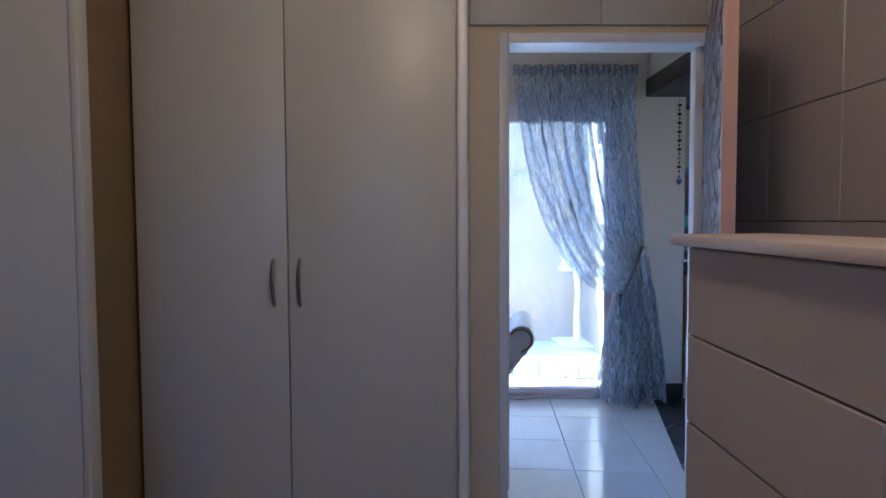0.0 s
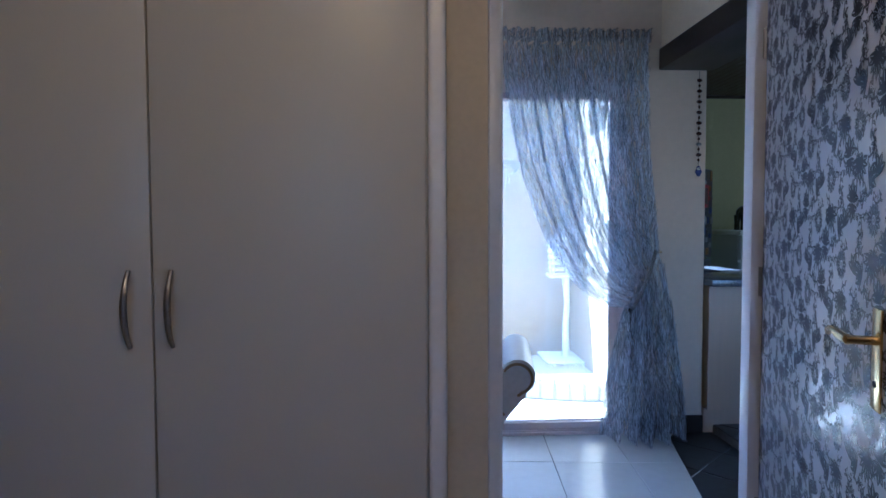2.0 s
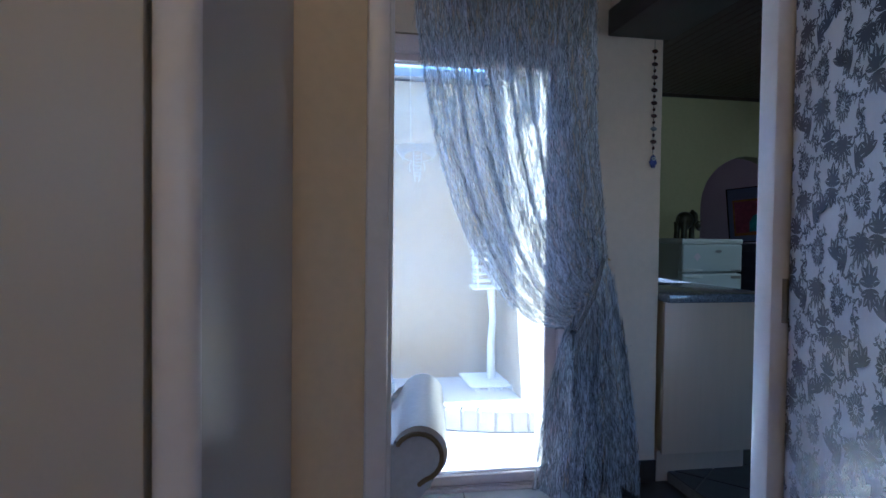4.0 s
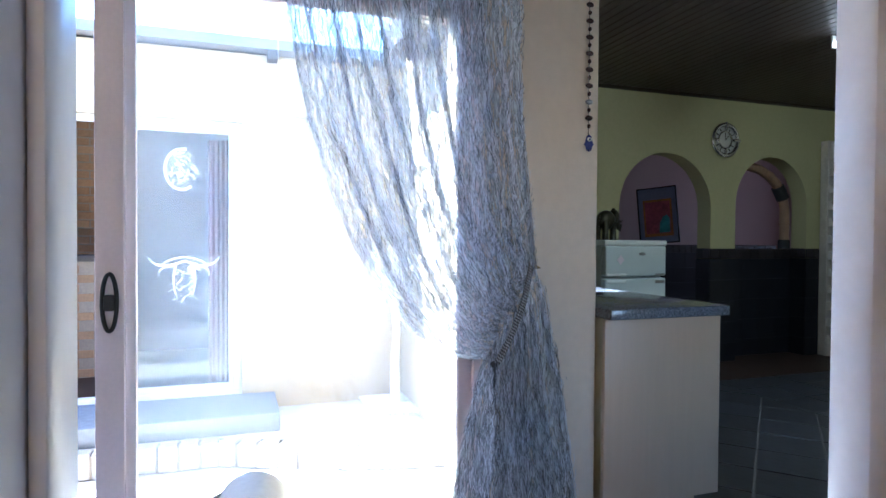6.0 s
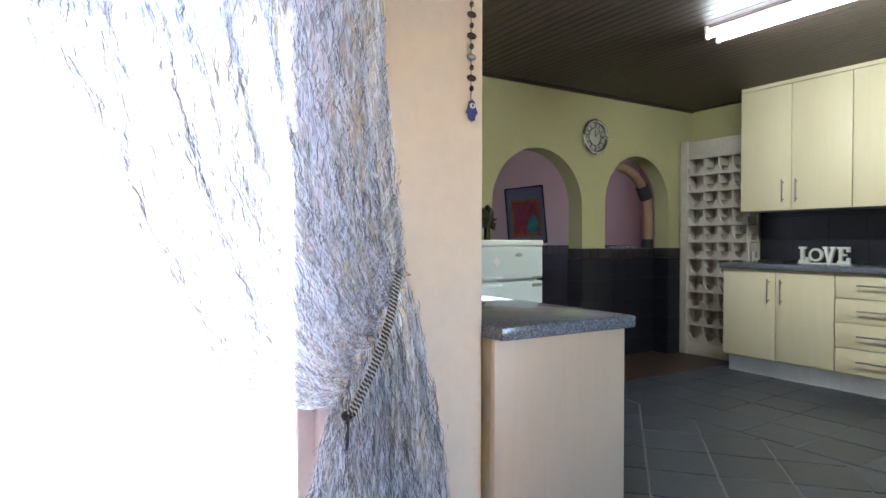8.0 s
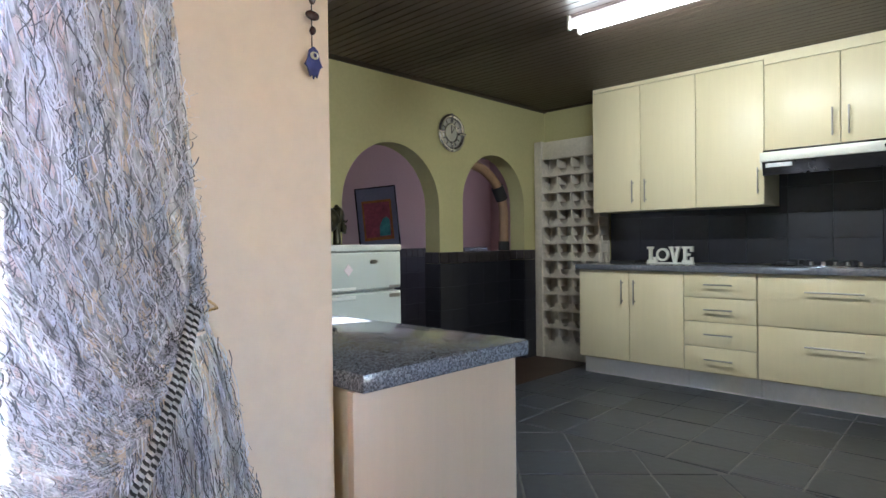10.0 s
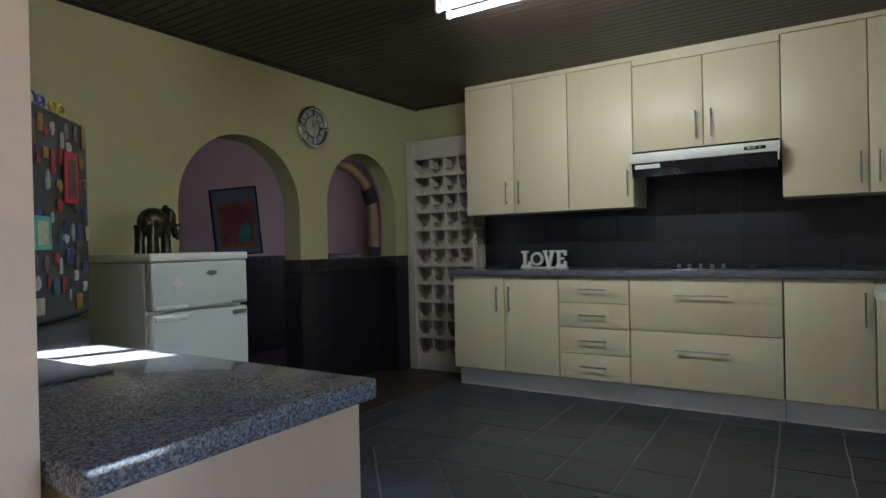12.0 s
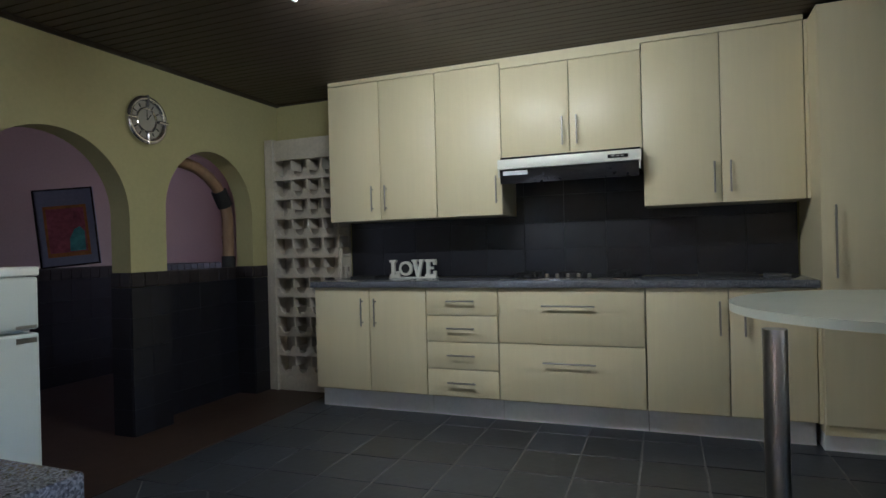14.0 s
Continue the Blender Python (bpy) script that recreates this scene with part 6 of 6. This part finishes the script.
# pale tiles of the living room, laid a little askew
TURN = radians(-5.0)
tiles = [tile_mesh("tile", 0.402, 0.418, 0.013, M["tile_white"], 0.002)]
c0 = Vector((0.985, 3.83))
ux, uy = Vector((math.cos(TURN), math.sin(TURN))), Vector((-math.sin(TURN), math.cos(TURN)))


def seam(y):
    return 1.37 + 0.24 * (y - 3.80)


for i in range(-10, 4):
    for j in range(-3, 4):
        p = c0 + ux * (i * 0.405) + uy * (j * 0.422)
        if -3.0 < p.x and p.x - 0.1 < seam(p.y) and 3.0 < p.y < 5.0:
            piece("tile", tiles[0], floor_sub, (p.x, p.y, -0.0635), TURN)
# slate of the kitchen: square to the cabinets beyond the seam, laid across the corner before it
rng = random.Random(21)
SEAM_X = 4.157


def cut(poly, a, b, c):
    """The part of a polygon where a * x + b * y <= c."""
    res = []
    for p, q in zip(poly, poly[1:] + poly[:1]):
        dp, dq = a * p[0] + b * p[1] - c, a * q[0] + b * q[1] - c
        if dp <= 0:
            res.append(p)
        if dp * dq < 0:
            t = dp / (dp - dq)
            res.append((p[0] + (q[0] - p[0]) * t, p[1] + (q[1] - p[1]) * t))
    return res


def stone(outline):
    bm = bmesh.new()
    slab(bm, outline, "z", 0.0, 0.013 + rng.uniform(-0.0015, 0.0015))
    bmesh.ops.bevel(bm, geom=[e for e in bm.edges if e.verts[0].co.z > 0.005 and e.verts[1].co.z > 0.005], offset=0.002, segments=1, affect="EDGES")
    return finish("slate_tile", bm, M["slate"], smooth=False)


def whole(w, d):
    """A hand-cut stone of uneven outline."""
    return stone([(sx * (w / 2 - rng.uniform(0, 0.004)), sy * (d / 2 - rng.uniform(0, 0.004))) for sx, sy in ((-1, -1), (0, -1), (1, -1), (1, 0), (1, 1), (0, 1), (-1, 1), (-1, 0))])


def lay(origin, turn, du, dv, gap, limits, stock, lift, parent):
    """Lay stones on a turned grid inside straight limits; those on a limit are cut."""
    c, s = math.cos(turn), math.sin(turn)
    for i in range(-16, 17):
        for j in range(-16, 17):
            u, v = (i + 0.5) * du, (j + 0.5) * dv
            x, y = origin[0] + u * c - v * s, origin[1] + u * s + v * c
            w, d = (du - gap) / 2, (dv - gap) / 2
            quad = [(x + a * w * c - b * d * s, y + a * w * s + b * d * c) for a, b in ((-1, -1), (1, -1), (1, 1), (-1, 1))]
            poly = quad
            for lim in limits:
                poly = cut(poly, *lim) if len(poly) > 2 else poly
            if len(poly) < 3:
                continue
            area = abs(sum(p[0] * q[1] - q[0] * p[1] for p, q in zip(poly, poly[1:] + poly[:1]))) / 2
            if area < 0.0015:
                continue
            z = lift + rng.uniform(0, 0.001)
            if area > 4 * w * d - 1e-6:
                piece("slate_tile", stock[rng.randrange(len(stock))], parent, (x, y, z), turn + rng.choice((0, math.pi)))
            else:
                piece("slate_tile", stone([(p[0] - x, p[1] - y) for p in poly]), parent, (x, y, z))


square = [whole(0.337, 0.312) for _ in range(6)]
askew = [whole(0.317, 0.317) for _ in range(6)]
lay((5.21, 4.86), radians(1.5), 0.345, 0.32, 0.007, [(-1, 0, -SEAM_X - 0.004), (1, 0, 5.83), (0, 1, 6.71), (0, -1, -1.22)], square, -0.0125, floor_k)
lay((4.159, 5.781), radians(42), 0.325, 0.325, 0.007, [(1, 0, SEAM_X - 0.004), (-1, 0, -1.906), (0, 1, 6.71), (0, -1, -1.22)], askew, -0.0125, floor_k)
lay((4.159, 5.781), radians(42), 0.325, 0.325, 0.007, [(-1, 0.24, -1.37 + 0.24 * 3.80), (1, 0, 1.898), (0, 1, 4.855), (0, -1, -3.41)], askew, -0.0595, floor_sub)
lay((4.159, 5.781), radians(42), 0.325, 0.325, 0.007, [(-1, 0, -1.603), (1, 0, 1.898), (0, 1, 3.19), (0, -1, -1.22)], askew, -0.0125, floor_h)

# dado tiles on the arched wall and past it
dado = tile_mesh("wall_tile", 0.1995, 0.1995, 0.012, M["slate_wall"], 0.0008)
bord = tile_mesh("border_tile", 0.096, 0.096, 0.014, M["slate_border"])


def dado_run(parent, a, b, y, face, top=1.075):
    """Rows of tiles along x from a to b, or along y when face is 'x'."""
    n = max(1, round((b - a) / 0.2))
    w = (b - a) / n
    for k in range(n):
        for r_ in range(6):
            at = a + (k + 0.5) * w
            z = top - 0.1 - 0.1 - r_ * 0.2
            if z < -0.02:
                continue
            ob = new("wall_tile", dado)
            ob.parent = parent
            rot = Matrix.Rotation(radians(90), 4, "X") if face == "-y" else Matrix.Rotation(radians(-90), 4, "Y") if face == "-x" else Matrix.Rotation(radians(90), 4, "Y")
            pos = Vector((at, y, z)) if face == "-y" else Vector((y, at, z))
            ob.matrix_basis = Matrix.Translation(pos - ORIGIN[parent]) @ rot @ Matrix.Diagonal((1 if face != "-y" else w / 0.2, w / 0.2 if face != "-y" else 1, 1, 1))
    n = max(1, round((b - a) / 0.1))
    w = (b - a) / n
    for k in range(n):
        at = a + (k + 0.5) * w
        ob = new("border_tile", bord)
        ob.parent = parent
        rot = Matrix.Rotation(radians(90), 4, "X") if face == "-y" else Matrix.Rotation(radians(-90), 4, "Y") if face == "-x" else Matrix.Rotation(radians(90), 4, "Y")
        pos = Vector((at, y, top - 0.05)) if face == "-y" else Vector((y, at, top - 0.05))
        ob.matrix_basis = Matrix.Translation(pos - ORIGIN[parent]) @ rot @ Matrix.Diagonal((1 if face != "-y" else w / 0.1, w / 0.1 if face != "-y" else 1, 1, 1))


dado_run(wall_arches, 4.69, 5.005, KY - 0.001, "-y")
dado_run(wall_arches, 5.89, 6.10, KY - 0.001, "-y")
dado_run(wall_arches, 3.60, 3.69, KY - 0.001, "-y")
dado_run(wall_arches, KY, 7.50, 4.699, "-x")
dado_run(wall_arches, KY, 7.50, 5.899, "-x")
bar_wall = structure("wall_dining_low", boxed(4.2, 9.40, -0.003, 7.8, 10.05, 1.08), M["grout_dark"], "broad low dark-tiled wall in the room past the arches")
dado_run(bar_wall, 4.2, 7.8, 9.399, "-y", 1.078)

low_wall = structure("wall_arch_low", boxed(4.85, 7.515, 0.002, 6.10, 7.64, 1.065), M["grout_dark"], "low dark-tiled wall closing the narrow arch")
dado_run(low_wall, 4.85, 6.10, 7.514, "-y", 1.064)

# splashback
splash = structure("wall_splashback", boxed(6.258, 3.29, 0.955, 6.268, 6.58, 1.70), M["black_matt"], "dark tiled splashback behind the hob")
sp = tile_mesh("wall_tile", 0.2975, 0.1975, 0.012, M["slate_wall"], 0.0012)
for k in range(11):
    for r_ in range(4):
        ob = new("wall_tile", sp)
        ob.parent = splash
        ob.matrix_basis = Matrix.Translation(Vector((6.2575, 3.44 + k * 0.299, 1.055 + r_ * 0.199)) - ORIGIN[splash]) @ Matrix.Rotation(radians(-90), 4, "Y") @ Matrix.Rotation(radians(90), 4, "Z")

# mauve tiles: half wall and the wall behind the door
hw = [tile_mesh("wall_tile", 0.197, 0.597, 0.009, M["tile_mauve"])]
for r_ in range(6):
    for k in range(6):
        ob = new("wall_tile", hw[0])
        ob.parent = half
        ob.matrix_basis = Matrix.Translation(Vector((HX + 0.0085, 1.646 - k * 0.6, 1.094 - r_ * 0.2)) - ORIGIN[half]) @ Matrix.Rotation(radians(-90), 4, "Y")
end = tile_mesh("wall_tile", 0.17, 0.197, 0.009, M["tile_mauve"])
for r_ in range(6):
    ob = new("wall_tile", end)
    ob.parent = half
    ob.matrix_basis = Matrix.Translation(Vector((0.712, 1.9455, 1.094 - r_ * 0.2)) - ORIGIN[half]) @ Matrix.Rotation(radians(-90), 4, "X")
bathwall = bpy.data.objects["wall_bath"]
bt = tile_mesh("wall_tile", 0.407, 0.417, 0.009, M["tile_mauve"])
for r_ in range(6):
    for k in range(10):
        ob = new("wall_tile", bt)
        ob.parent = bathwall
        ob.matrix_basis = Matrix.Translation(Vector((1.3495, 3.13 - k * 0.42, 0.22 + r_ * 0.41)) - ORIGIN[bathwall]) @ Matrix.Rotation(radians(-90), 4, "Y")

# kerb bricks and bar bricks
kb = tile_mesh("brick", 0.112, 0.115, 0.168, M["brick_grey"], 0.006)
x = -2.0
rng = random.Random(4)
while x < 2.6:
    lean = math.atan2(kerb_line(x + 0.05) - kerb_line(x - 0.05), 0.1)
    piece("brick", kb, kerb, (x, kerb_line(x) + 0.05 + rng.uniform(-0.008, 0.004), -0.409 + rng.uniform(-0.004, 0.004)), lean + rng.uniform(-0.02, 0.02))
    x += 0.129
bb = tile_mesh("brick", 0.215, 0.012, 0.07, M["brick"], 0.003)
for r_ in range(12):
    for k in range(9):
        x = -2.68 + k * 0.23 + (0.115 if r_ % 2 else 0)
        if x < -0.8:
            piece("brick", bb, bar, (x, 8.945, -0.12 + r_ * 0.085))
for r_ in range(18):
    for k in range(9):
        x = -2.68 + k * 0.23 + (0.115 if r_ % 2 else 0)
        if x < -0.8:
            piece("brick", bb, barback, (x, 9.895, 0.9 + r_ * 0.085))
